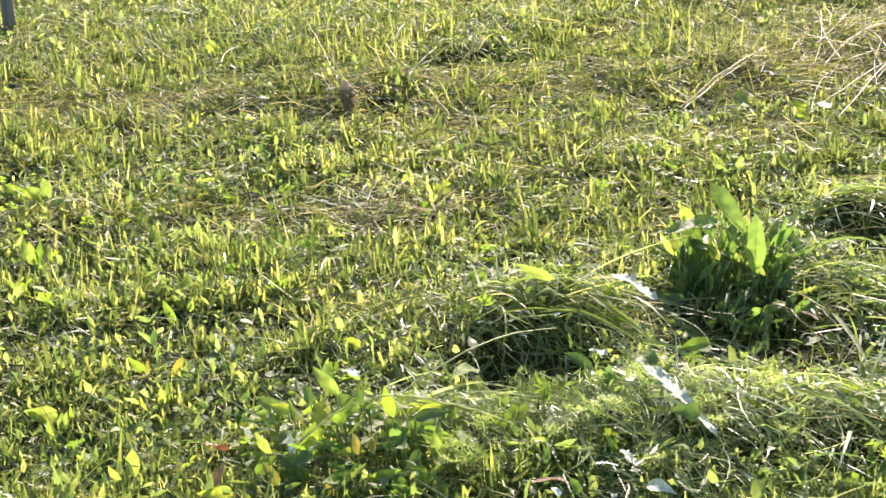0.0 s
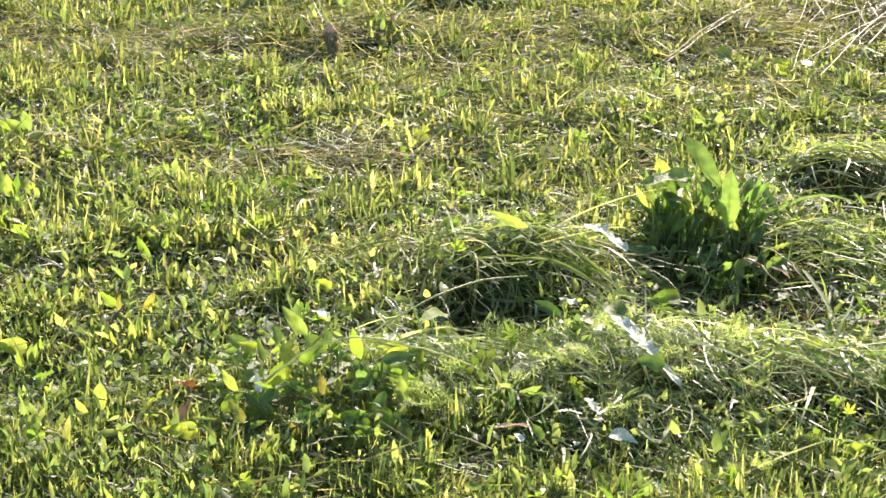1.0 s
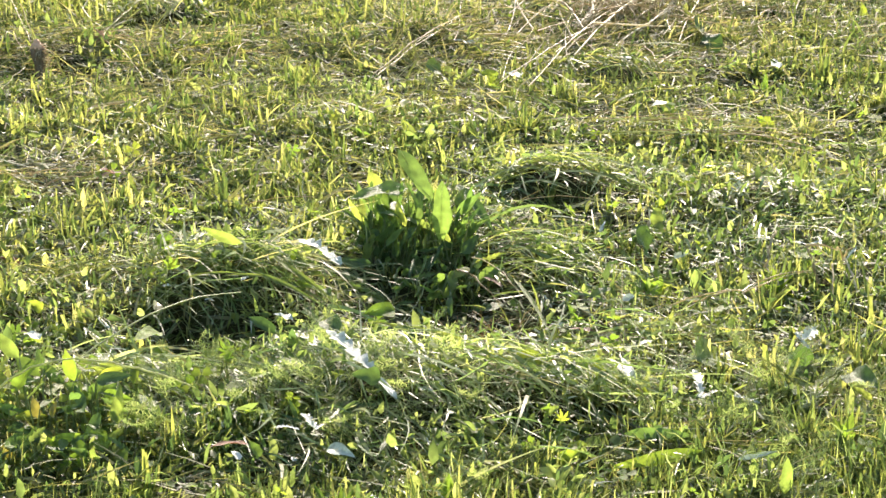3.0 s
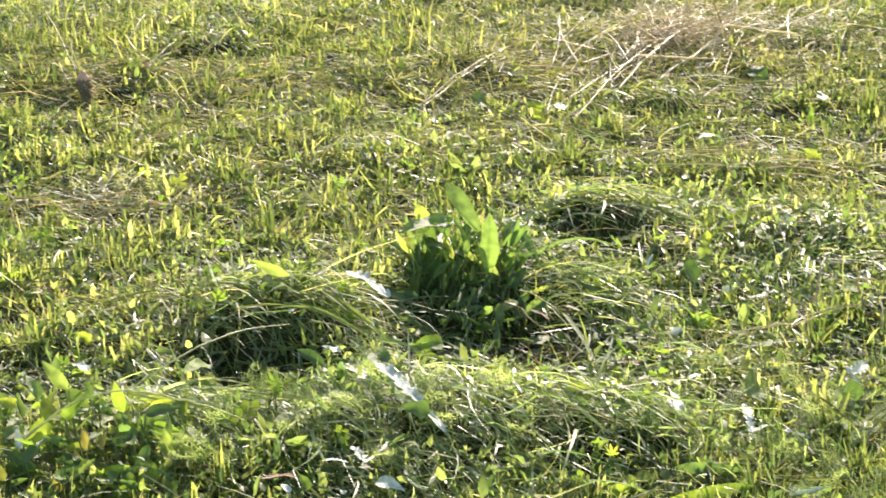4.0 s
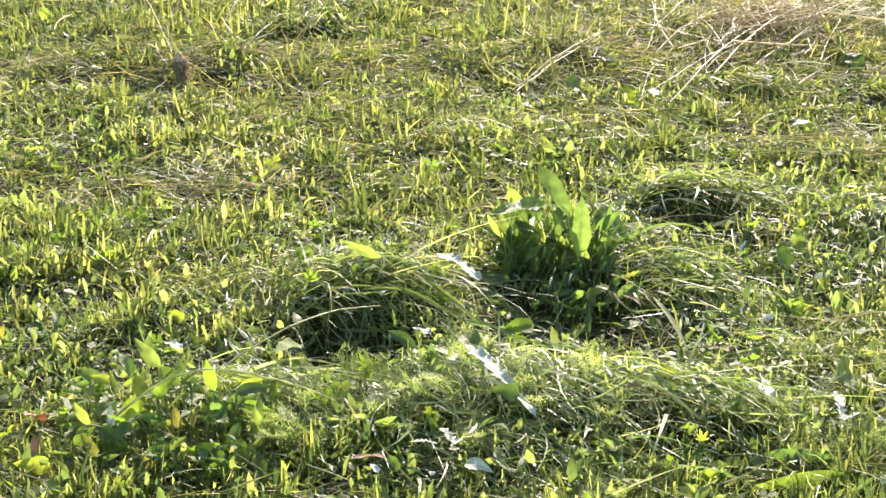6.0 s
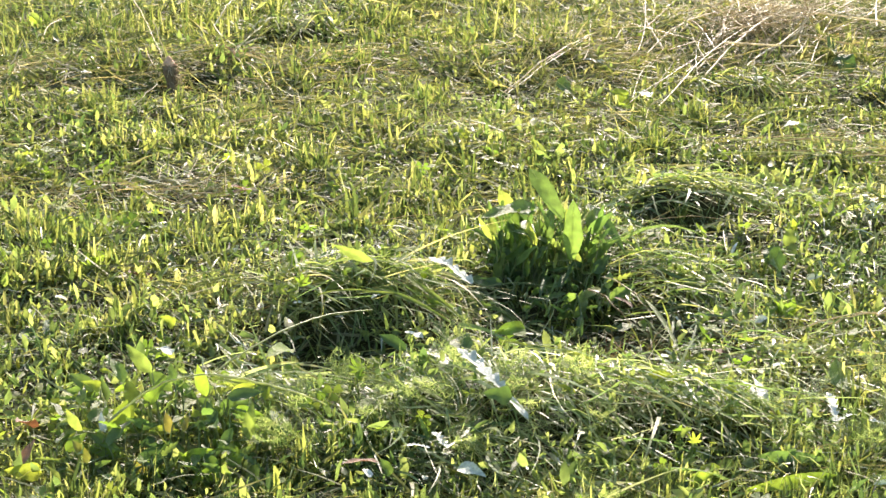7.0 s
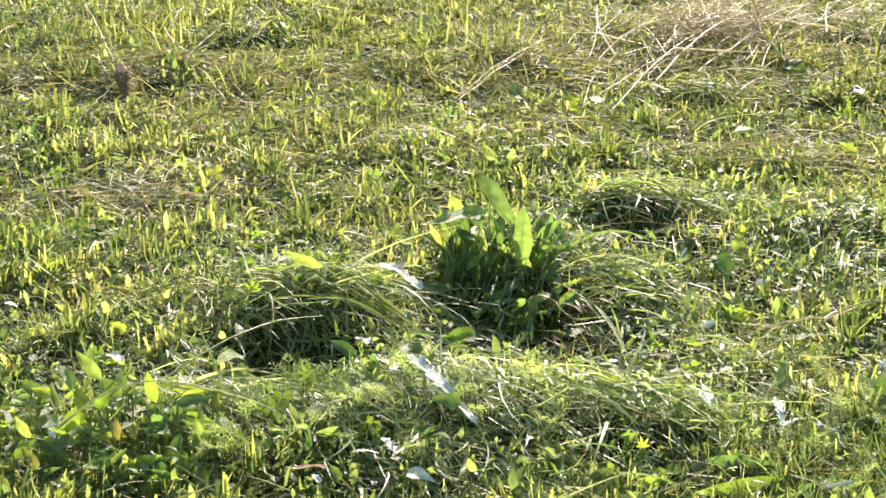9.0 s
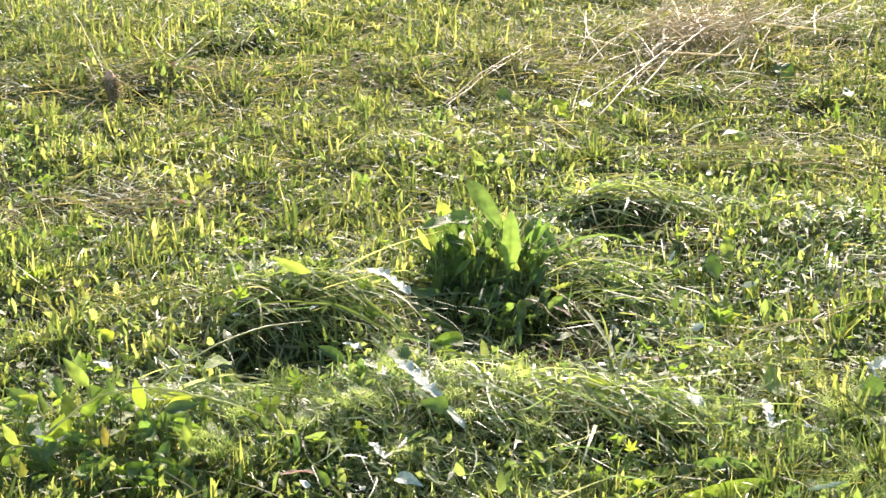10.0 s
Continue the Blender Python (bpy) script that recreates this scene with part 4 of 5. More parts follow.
for p0, p1, ratio, v in (
    ((-0.526, 5.142, 0.052), (-0.564, 5.132, 0.072), 0.45, 1), ((-0.697, 4.551, 0.042), (-0.719, 4.530, 0.062), 0.6, 2), ((-0.669, 4.524, 0.042), (-0.681, 4.528, 0.062), 0.6, 3),
    ((-0.154, 3.523, 0.062), (-0.217, 3.480, 0.082), 0.2, 1), ((0.487, 4.054, 0.052), (0.438, 4.054, 0.062), 0.3, 2), ((0.325, 4.290, 0.062), (0.286, 4.303, 0.082), 0.3, 3),
    ((-0.774, 3.725, 0.042), (-0.791, 3.669, 0.082), 0.5, 1), ((-0.767, 3.539, 0.042), (-0.743, 3.591, 0.082), 0.28, 2), ((-0.572, 5.138, 0.042), (-0.504, 5.143, 0.062), 0.3, 3),
    ((-1.682, 6.855, 0.042), (-1.693, 6.852, 0.072), 0.4, 2),
):
    loose_leaf("withered_leaf", p0, p1, ratio, M_BROWN, "ovate", "withered curled reddish-brown leaf on the grass", "dry leaf", variant=v, group="withered leaves")
# M_BRIGHT gives most of these leaves the colour of sun shining through.
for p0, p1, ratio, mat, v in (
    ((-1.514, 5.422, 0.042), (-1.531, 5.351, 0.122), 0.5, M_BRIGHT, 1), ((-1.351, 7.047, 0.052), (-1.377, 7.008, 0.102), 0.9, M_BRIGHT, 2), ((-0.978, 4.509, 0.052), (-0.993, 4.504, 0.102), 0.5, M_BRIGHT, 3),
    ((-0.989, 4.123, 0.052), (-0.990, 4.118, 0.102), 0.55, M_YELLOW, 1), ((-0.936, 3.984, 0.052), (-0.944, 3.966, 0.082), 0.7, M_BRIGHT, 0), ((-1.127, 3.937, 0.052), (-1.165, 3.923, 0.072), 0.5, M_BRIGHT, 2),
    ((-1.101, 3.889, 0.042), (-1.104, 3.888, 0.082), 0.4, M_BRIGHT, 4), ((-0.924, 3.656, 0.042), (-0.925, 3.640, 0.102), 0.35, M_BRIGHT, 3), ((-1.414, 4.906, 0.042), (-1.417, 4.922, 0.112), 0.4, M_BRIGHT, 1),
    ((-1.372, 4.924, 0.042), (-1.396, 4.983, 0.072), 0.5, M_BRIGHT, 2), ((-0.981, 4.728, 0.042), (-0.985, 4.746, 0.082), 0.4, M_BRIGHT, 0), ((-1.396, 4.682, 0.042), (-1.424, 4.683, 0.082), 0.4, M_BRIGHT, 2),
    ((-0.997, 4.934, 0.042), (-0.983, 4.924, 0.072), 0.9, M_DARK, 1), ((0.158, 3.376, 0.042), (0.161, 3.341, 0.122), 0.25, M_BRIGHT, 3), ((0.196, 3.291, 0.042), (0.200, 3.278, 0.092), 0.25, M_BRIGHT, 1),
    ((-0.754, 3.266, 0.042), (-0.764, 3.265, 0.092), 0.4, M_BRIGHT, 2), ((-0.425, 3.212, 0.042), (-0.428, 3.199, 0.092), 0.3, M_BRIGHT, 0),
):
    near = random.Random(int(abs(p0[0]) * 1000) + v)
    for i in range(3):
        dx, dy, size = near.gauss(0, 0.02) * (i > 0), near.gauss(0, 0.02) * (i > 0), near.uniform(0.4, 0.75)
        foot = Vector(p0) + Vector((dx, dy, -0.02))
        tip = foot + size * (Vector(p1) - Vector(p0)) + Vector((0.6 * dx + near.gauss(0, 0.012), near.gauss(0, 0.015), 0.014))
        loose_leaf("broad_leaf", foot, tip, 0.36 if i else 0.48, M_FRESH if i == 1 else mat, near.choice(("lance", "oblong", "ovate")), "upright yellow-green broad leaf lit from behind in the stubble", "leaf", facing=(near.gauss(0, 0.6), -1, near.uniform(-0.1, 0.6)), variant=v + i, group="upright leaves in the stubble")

# Leaves in M_PALE have their sun glint put into the colour.
for p0, p1, ratio, mat, kind, v, label in (
    ((0.593, 3.544, 0.055), (0.480, 3.539, 0.065), 0.20, M_DOCK, "oblong", 1, "broad green leaf lying in the swath"),
    ((0.454, 3.441, 0.045), (0.614, 3.485, 0.055), 0.15, M_FRESH, "oblong", 3, "large yellow-green leaf lying at the edge of the swath"),
    ((0.717, 3.333, 0.042), (0.717, 3.306, 0.112), 0.30, M_BRIGHT, "oblong", 2, "upright yellow-green leaf in the stubble"),
    ((0.656, 3.425, 0.062), (0.727, 3.435, 0.072), 0.13, M_PALE, "lance", 1, "glossy leaf lying on the grass, coloured pale for its glint"),
    ((0.685, 4.703, 0.052), (0.706, 4.730, 0.082), 0.7, M_BRIGHT, "round", 1, "round yellow-green leaf in the stubble"),
    ((0.653, 4.598, 0.042), (0.640, 4.643, 0.072), 0.8, M_DARK, "round", 2, "dark round leaf in the stubble"),
    ((0.891, 4.903, 0.052), (0.942, 4.978, 0.062), 0.35, M_PALE, "ovate", 2, "glossy cut leaf, its low-sun glint put into a pale colour"),
    ((0.699, 4.493, 0.052), (0.730, 4.481, 0.062), 0.4, M_PALE, "ovate", 3, "glossy cut leaf, its low-sun glint put into a pale colour"),
    ((0.520, 3.703, 0.082), (0.504, 3.791, 0.112), 0.18, M_PALE, "lance", 0, "narrow leaf with the light it catches coloured in pale"),
    ((0.927, 3.817, 0.052), (0.954, 3.712, 0.072), 0.45, M_DARK, "ovate", 1, "dull green leaf at the edge of the swath"),
    ((0.942, 3.695, 0.052), (0.909, 3.714, 0.072), 0.3, M_BRIGHT, "ovate", 1, "yellow-green leaf at the edge of the swath"),
    ((0.879, 3.946, 0.052), (0.859, 3.984, 0.072), 0.35, M_PALE, "lobed", 2, "lobed leaf on the mown grass, its sun glint coloured in"),
    ((0.913, 4.050, 0.052), (0.869, 3.954, 0.072), 0.4, M_PALE, "lobed", 1, "lobed leaf on the mown grass, its sun glint coloured in"),
    ((0.979, 3.987, 0.052), (0.997, 3.979, 0.072), 0.4, M_PALE, "lobed", 3, "lobed leaf on the mown grass, its sun glint coloured in"),
    ((0.693, 3.912, 0.062), (0.653, 3.829, 0.082), 0.7, M_DARK, "round", 3, "dull dark round leaf in the swath"),
    ((0.847, 3.887, 0.042), (0.845, 3.859, 0.092), 0.8, M_DARK, "round", 3, "dark round leaf in the stubble"),
    ((0.179, 5.470, 0.042), (0.158, 5.483, 0.082), 0.6, M_BRIGHT, "ovate", 2, "yellow-green leaf in the stubble"),
):
    loose_leaf("green_leaf" if mat is not M_PALE else "glossy_leaf", p0, p1, ratio, mat, kind, label, "leaf", (0, -0.85, 0.5), 0, v)


def build_bleached_stem():
    e = empty("bleached_weed", 0.999, 4.487)
    tagged(e, "bleached dead weed with bent white stems", "dead weed")
    c = Vector(e.location)
    for k, (p0, p1, r) in enumerate((
        ((0.980, 4.362, 0.032), (0.960, 4.402, 0.102), 0.0042), ((0.960, 4.402, 0.102), (1.024, 4.401, 0.092), 0.0036), ((1.021, 4.389, 0.102), (1.036, 4.394, 0.072), 0.0032),
        ((1.010, 4.370, 0.072), (0.988, 4.244, 0.032), 0.0030), ((1.037, 4.375, 0.082), (1.043, 4.281, 0.042), 0.0036), ((1.034, 4.387, 0.072), (1.050, 4.388, 0.102), 0.0030),
    )):
        child("stem", tube_mesh("stem", [p - c for p in bowed(p0, p1, 0.006, 5, 0.002, k)], r * 0.8, M_STALK), e, Matrix.Translation(c))
    for p0, p1, v in (((0.965, 4.402, 0.102), (0.946, 4.425, 0.102), 1), ((0.967, 4.409, 0.102), (0.994, 4.404, 0.112), 2), ((1.040, 4.375, 0.082), (1.062, 4.388, 0.102), 3)):
        p0, p1 = Vector(p0), Vector(p1)
        child("leaf", shared_leaf("lobed", M_PALE, 0.45, v), e, along(p0, p1, (0, -0.2, 1)) @ Matrix.Scale((p1 - p0).length, 4))


build_bleached_stem()

# Blades in M_PALE are white glints put into the colour; the rest are green.
for p0, p1, ratio, mat, v in (
    ((0.051, 4.020, 0.092), (0.148, 3.989, 0.082), 0.09, M_BRIGHT, 0), ((0.129, 3.966, 0.102), (0.289, 3.883, 0.082), 0.06, M_BRIGHT, 1), ((0.184, 3.899, 0.102), (0.327, 3.825, 0.082), 0.06, M_BRIGHT, 2),
    ((0.230, 3.883, 0.092), (0.359, 3.773, 0.072), 0.05, M_BRIGHT, 3), ((0.290, 3.921, 0.092), (0.418, 3.814, 0.072), 0.05, M_BRIGHT, 4), ((0.203, 3.631, 0.062), (0.294, 3.567, 0.052), 0.06, M_BRIGHT, 1),
    ((0.140, 3.875, 0.072), (0.170, 3.786, 0.072), 0.08, M_PALE, 1), ((0.168, 3.797, 0.072), (0.189, 3.721, 0.072), 0.09, M_PALE, 2), ((0.199, 3.867, 0.072), (0.227, 3.762, 0.072), 0.06, M_PALE, 3),
    ((0.492, 3.861, 0.072), (0.519, 3.761, 0.072), 0.08, M_PALE, 0), ((0.429, 3.977, 0.082), (0.483, 3.850, 0.072), 0.06, M_BRIGHT, 2), ((-0.181, 4.243, 0.122), (-0.025, 4.123, 0.092), 0.06, M_BRIGHT, 3),
    ((-0.138, 4.298, 0.132), (0.013, 4.117, 0.082), 0.05, M_BRIGHT, 1), ((-0.224, 4.211, 0.122), (-0.092, 4.217, 0.112), 0.06, M_BRIGHT, 4), ((-0.305, 4.255, 0.102), (-0.181, 4.243, 0.122), 0.06, M_BRIGHT, 0),
    ((0.563, 5.101, 0.092), (0.652, 5.005, 0.062), 0.06, M_BRIGHT, 2), ((0.504, 5.101, 0.082), (0.377, 5.085, 0.072), 0.08, M_BRIGHT, 3), ((0.484, 5.105, 0.092), (0.368, 5.151, 0.072), 0.07, M_BRIGHT, 1), ((0.449, 5.160, 0.082), (0.523, 5.091, 0.082), 0.08, M_BRIGHT, 4), ((0.418, 5.106, 0.072), (0.343, 5.064, 0.072), 0.12, M_BRIGHT, 0), ((0.536, 5.093, 0.092), (0.622, 4.971, 0.062), 0.06, M_BRIGHT, 3), ((0.602, 5.096, 0.082), (0.680, 4.965, 0.052), 0.05, M_BRIGHT, 1),
    ((0.701, 5.737, 0.042), (0.848, 5.849, 0.072), 0.06, M_BRIGHT, 0), ((0.347, 4.283, 0.082), (0.404, 4.031, 0.062), 0.04, M_BRIGHT, 3), ((-0.486, 3.794, 0.112), (-0.305, 3.780, 0.082), 0.03, M_BRIGHT, 2),
    ((-0.468, 3.988, 0.092), (-0.404, 3.867, 0.082), 0.06, M_BRIGHT, 1), ((-0.364, 3.823, 0.082), (-0.240, 3.694, 0.062), 0.04, M_BRIGHT, 3), ((-0.676, 4.174, 0.072), (-0.780, 4.141, 0.072), 0.05, M_BRIGHT, 2),
    ((-0.002, 3.687, 0.072), (-0.081, 3.686, 0.082), 0.07, M_BRIGHT, 1), ((0.410, 4.297, 0.082), (0.360, 4.311, 0.102), 0.06, M_BRIGHT, 1),
):
    loose_leaf("lying_grass", p0, p1, ratio, mat, "lance", "long broad blade of cut grass lying on the swath", "grass blade", (0, -0.5, 1), 0, v, "long cut blades")

rnd = random.Random(31)
for k in range(290):
    x, y = (rnd.gauss(0.30, 0.55), rnd.gauss(3.95, 0.40)) if k < 220 else (rnd.gauss(-0.20, 0.14), rnd.gauss(4.44, 0.09)) if k < 262 else (rnd.gauss(0.53, 0.11), rnd.gauss(5.30, 0.05))
    if not (-0.30 * y < x < 0.25 * y and 3.1 < y < 5.2):
        continue
    z = float(height(x, y)) + rnd.uniform(0.02, 0.06)
    a, up = rnd.uniform(0, 6.28), rnd.uniform(-0.3, 0.5)
    ln = rnd.uniform(0.025, 0.06)
    p0 = Vector((x, y, z))
    # Every thirteenth leaf takes the near-white glint colour.
    mat = M_PALE if k % 13 == 5 else rnd.choice((M_DARK, M_DOCK, M_DOCK, M_FRESH, M_FRESH))
    ln = ln * 0.6 if mat is M_PALE else ln
    p1 = p0 + ln * Vector((math.cos(a) * math.cos(up), math.sin(a) * math.cos(up), math.sin(up)))
    loose_leaf("cut_leaf", p0, p1, rnd.choice((0.3, 0.45, 0.6)), mat, rnd.choice(("ovate", "lance", "oblong", "lobed")), "bit of leaf caught in the swath, its glint coloured pale" if mat is M_PALE else "cut green weed leaf caught in the swath", "leaf", (rnd.uniform(-0.6, 0.6), rnd.uniform(-0.7, 0.3), 1.0), 0, rnd.randrange(5), "cut leaves in the swath")

loose_leaf("green_leaf", (-0.192, 4.282, 0.165), (-0.274, 4.309, 0.190), 0.25, M_BRIGHT, "lance", "pale green pointed leaf on a heap of cut grass", "leaf", (0, -1, 0.05), 0, 1)

# ---- dry stalks and straws laid across the swath ----
STALKS = (
    ((-0.645, 3.631, 0.072), (-0.455, 3.727, 0.142), 0.03, 0.0042, M_GREENSTALK, "long pale green stalk bent over the weeds"),
    ((-0.459, 3.727, 0.142), (-0.248, 3.705, 0.092), 0.01, 0.0042, M_GREENSTALK, "long pale green stalk bent over the weeds"),
    ((-0.454, 3.763, 0.132), (-0.186, 4.146, 0.112), 0.03, 0.0030, M_GREENSTALK, "thin straw arching over a hollow in the swath"),
    ((0.108, 6.067, 0.052), (0.409, 6.734, 0.082), 0.01, 0.0024, M_STALK, "long pale straw lying across the stubble"),
    ((0.150, 6.206, 0.042), (0.295, 6.471, 0.072), 0.02, 0.0026, M_STALK, "pale straw lying across the stubble"),
    ((-0.650, 5.793, 0.042), (-0.506, 5.858, 0.052), 0.0, 0.0040, M_STALK, "thick pale straw lying on the stubble"),
    ((0.654, 6.174, 0.072), (1.100, 7.083, 0.082), 0.05, 0.0040, M_STALK, "long bleached hay stalk"),
    ((0.508, 5.915, 0.052), (0.903, 6.794, 0.102), 0.03, 0.0036, M_STALK, "long bleached hay stalk"),
    ((0.434, 5.949, 0.052), (0.789, 6.544, 0.082), 0.02, 0.0032, M_STALK, "long bleached hay stalk"),
    ((0.815, 6.699, 0.072), (0.961, 7.045, 0.092), 0.02, 0.0040, M_STALK, "bleached hay stalk on the heap"),
    ((0.829, 7.040, 0.122), (0.820, 6.592, 0.062), 0.02, 0.0040, M_STALK, "bleached hay stalk on the heap"),
    ((0.865, 6.837, 0.102), (0.878, 6.515, 0.062), 0.02, 0.0042, M_STALK, "bleached hay stalk on the heap"),
    ((0.873, 6.379, 0.052), (0.896, 6.087, 0.042), 0.01, 0.0036, M_STALK, "bleached hay stalk below the heap"),
    ((1.106, 7.061, 0.072), (0.857, 6.552, 0.062), 0.02, 0.0036, M_STALK, "bleached hay stalk on the heap"),
)
for k, (p0, p1, sag, r, mat, label) in enumerate(STALKS):
    tagged(new("straw", tube_mesh("straw", bowed(p0, p1, sag, 10, 0.004, k), r * 0.65, mat)), label, "straw", "straws")
MORE = (
    ((0.915, 5.445, 0.052), (1.147, 5.261, 0.062), 0.01, 0.0032), ((0.928, 5.445, 0.062), (1.168, 5.406, 0.052), 0.01, 0.0028), ((0.965, 5.365, 0.052), (1.142, 5.247, 0.052), 0.01, 0.0030), ((0.944, 5.407, 0.052), (1.070, 5.335, 0.062), 0.01, 0.0034), ((1.014, 5.450, 0.052), (1.157, 5.310, 0.062), 0.01, 0.0026),
    ((1.228, 6.989, 0.082), (0.978, 6.701, 0.052), 0.02, 0.0034), ((1.137, 6.796, 0.072), (0.984, 6.625, 0.052), 0.01, 0.0030), ((1.240, 6.952, 0.072), (1.180, 6.770, 0.042), 0.01, 0.0036),
    ((0.728, 6.761, 0.082), (0.902, 6.782, 0.082), 0.01, 0.0036), ((0.766, 6.632, 0.062), (0.723, 6.459, 0.052), 0.01, 0.0040), ((1.033, 7.122, 0.102), (0.699, 6.824, 0.072), 0.02, 0.0030),
    ((0.627, 6.893, 0.072), (0.851, 7.099, 0.082), 0.02, 0.0026), ((0.979, 6.237, 0.052), (0.872, 6.144, 0.052), 0.01, 0.0030), ((1.433, 6.898, 0.072), (1.322, 6.718, 0.052), 0.02, 0.0030),
    ((1.326, 6.790, 0.062), (1.227, 6.610, 0.052), 0.01, 0.0030), ((0.553, 5.652, 0.052), (0.683, 5.390, 0.042), 0.01, 0.0030), ((0.166, 5.607, 0.052), (0.282, 5.612, 0.052), 0.0, 0.0030),
    ((-0.208, 4.860, 0.062), (-0.056, 4.876, 0.072), 0.01, 0.0020), ((0.400, 4.860, 0.062), (0.578, 4.865, 0.062), 0.01, 0.0022), ((0.698, 4.208, 0.052), (0.808, 4.214, 0.072), 0.01, 0.0040),
    ((0.797, 4.201, 0.072), (0.960, 4.322, 0.072), 0.01, 0.0030), ((0.909, 4.473, 0.112), (0.874, 4.391, 0.042), 0.015, 0.0050),
    ((0.268, 4.420, 0.082), (0.362, 4.230, 0.062), 0.02, 0.0022), ((-0.115, 5.258, 0.042), (0.062, 5.297, 0.042), 0.01, 0.0022), ((-0.725, 5.138, 0.052), (-0.632, 5.146, 0.062), 0.01, 0.0030),
    ((-0.584, 5.341, 0.082), (-0.642, 5.111, 0.052), 0.01, 0.0034), ((-0.894, 5.206, 0.062), (-0.673, 5.045, 0.052), 0.01, 0.0030), ((0.241, 4.311, 0.092), (0.320, 4.218, 0.052), 0.01, 0.0040), ((0.646, 4.185, 0.052), (0.804, 4.201, 0.082), 0.01, 0.0036), ((0.790, 4.188, 0.082), (0.959, 4.333, 0.072), 0.01, 0.0034), ((0.872, 4.401, 0.042), (0.908, 4.463, 0.112), 0.015, 0.0042), ((0.509, 3.828, 0.092), (0.542, 3.634, 0.062), 0.01, 0.0040),
)
for k, (p0, p1, sag, r) in enumerate(MORE):
    tagged(new("straw", tube_mesh("straw", bowed(p0, p1, sag, 8, 0.005, k + 40), r * 0.55, M_STALK)), "bleached straw lying loose on the mown grass", "straw", "straws")
EARLY = (
    ((-0.647, 5.728, 0.052), (-0.515, 5.844, 0.052), 0.0, 0.0040), ((-1.328, 6.422, 0.052), (-1.310, 6.531, 0.102), 0.0, 0.0040), ((-1.301, 6.372, 0.072), (-1.264, 6.279, 0.052), 0.0, 0.0036),
    ((-1.287, 6.730, 0.072), (-1.261, 6.900, 0.082), 0.01, 0.0040), ((-1.454, 6.212, 0.042), (-1.383, 5.926, 0.042), 0.0, 0.0040), ((-1.595, 5.951, 0.082), (-1.596, 5.951, 0.042), 0.0, 0.0040),
    ((-0.702, 6.582, 0.052), (-0.624, 6.690, 0.102), 0.0, 0.0034), ((-0.772, 6.801, 0.082), (-0.738, 6.978, 0.122), 0.01, 0.0040), ((-0.475, 6.443, 0.052), (-0.430, 6.545, 0.072), 0.0, 0.0034),
    ((-1.039, 6.935, 0.142), (-0.891, 6.466, 0.052), 0.01, 0.0030), ((-0.334, 6.197, 0.042), (-0.282, 6.334, 0.072), 0.02, 0.0034), ((-0.301, 6.160, 0.042), (-0.265, 6.324, 0.082), 0.02, 0.0030),
    ((-0.723, 5.165, 0.052), (-0.676, 5.102, 0.042), 0.01, 0.0034), ((-0.688, 5.090, 0.042), (-0.598, 5.130, 0.052), 0.01, 0.0040), ((-0.630, 5.180, 0.052), (-0.589, 5.231, 0.092), 0.01, 0.0030),
    ((-1.394, 5.197, 0.062), (-1.304, 5.142, 0.052), 0.0, 0.0034), ((-0.895, 5.136, 0.052), (-0.793, 5.186, 0.062), 0.01, 0.0030), ((0.096, 6.070, 0.052), (0.390, 6.608, 0.102), 0.02, 0.0036),
    ((0.217, 6.835, 0.052), (0.316, 6.947, 0.082), 0.01, 0.0034), ((-0.119, 7.107, 0.072), (-0.038, 7.256, 0.102), 0.01, 0.0036), ((0.569, 6.682, 0.062), (0.734, 6.919, 0.082), 0.01, 0.0030),
)
for k, (p0, p1, sag, r) in enumerate(EARLY):
    tagged(new("straw", tube_mesh("straw", bowed(p0, p1, sag, 8, 0.004, k + 90), r * 0.55, M_STALK)), "bleached straw lying loose on the mown grass", "straw", "straws")

BESIDE = (
    ((-0.940, 6.471, 0.080), (-0.888, 6.372, 0.030), 0.004, 0.0024), ((-0.922, 5.978, 0.030), (-0.870, 6.153, 0.060), 0.004, 0.0022), ((-0.643, 6.416, 0.060), (-0.540, 6.138, 0.030), 0.006, 0.0024),
    ((-0.656, 6.241, 0.050), (-0.568, 6.233, 0.050), 0.004, 0.0024), ((-1.034, 6.601, 0.120), (-1.016, 6.541, 0.030), 0.004, 0.0024), ((-0.921, 6.518, 0.160), (-0.876, 6.428, 0.060), 0.004, 0.0026),
)
for k, (p0, p1, sag, r) in enumerate(BESIDE):
    tagged(new("straw", tube_mesh("straw", bowed(p0, p1, sag, 8, 0.004, k + 170), r * 0.7, M_STALK)), "bleached straw leaning in the grass near a withered stub", "straw", "straws")

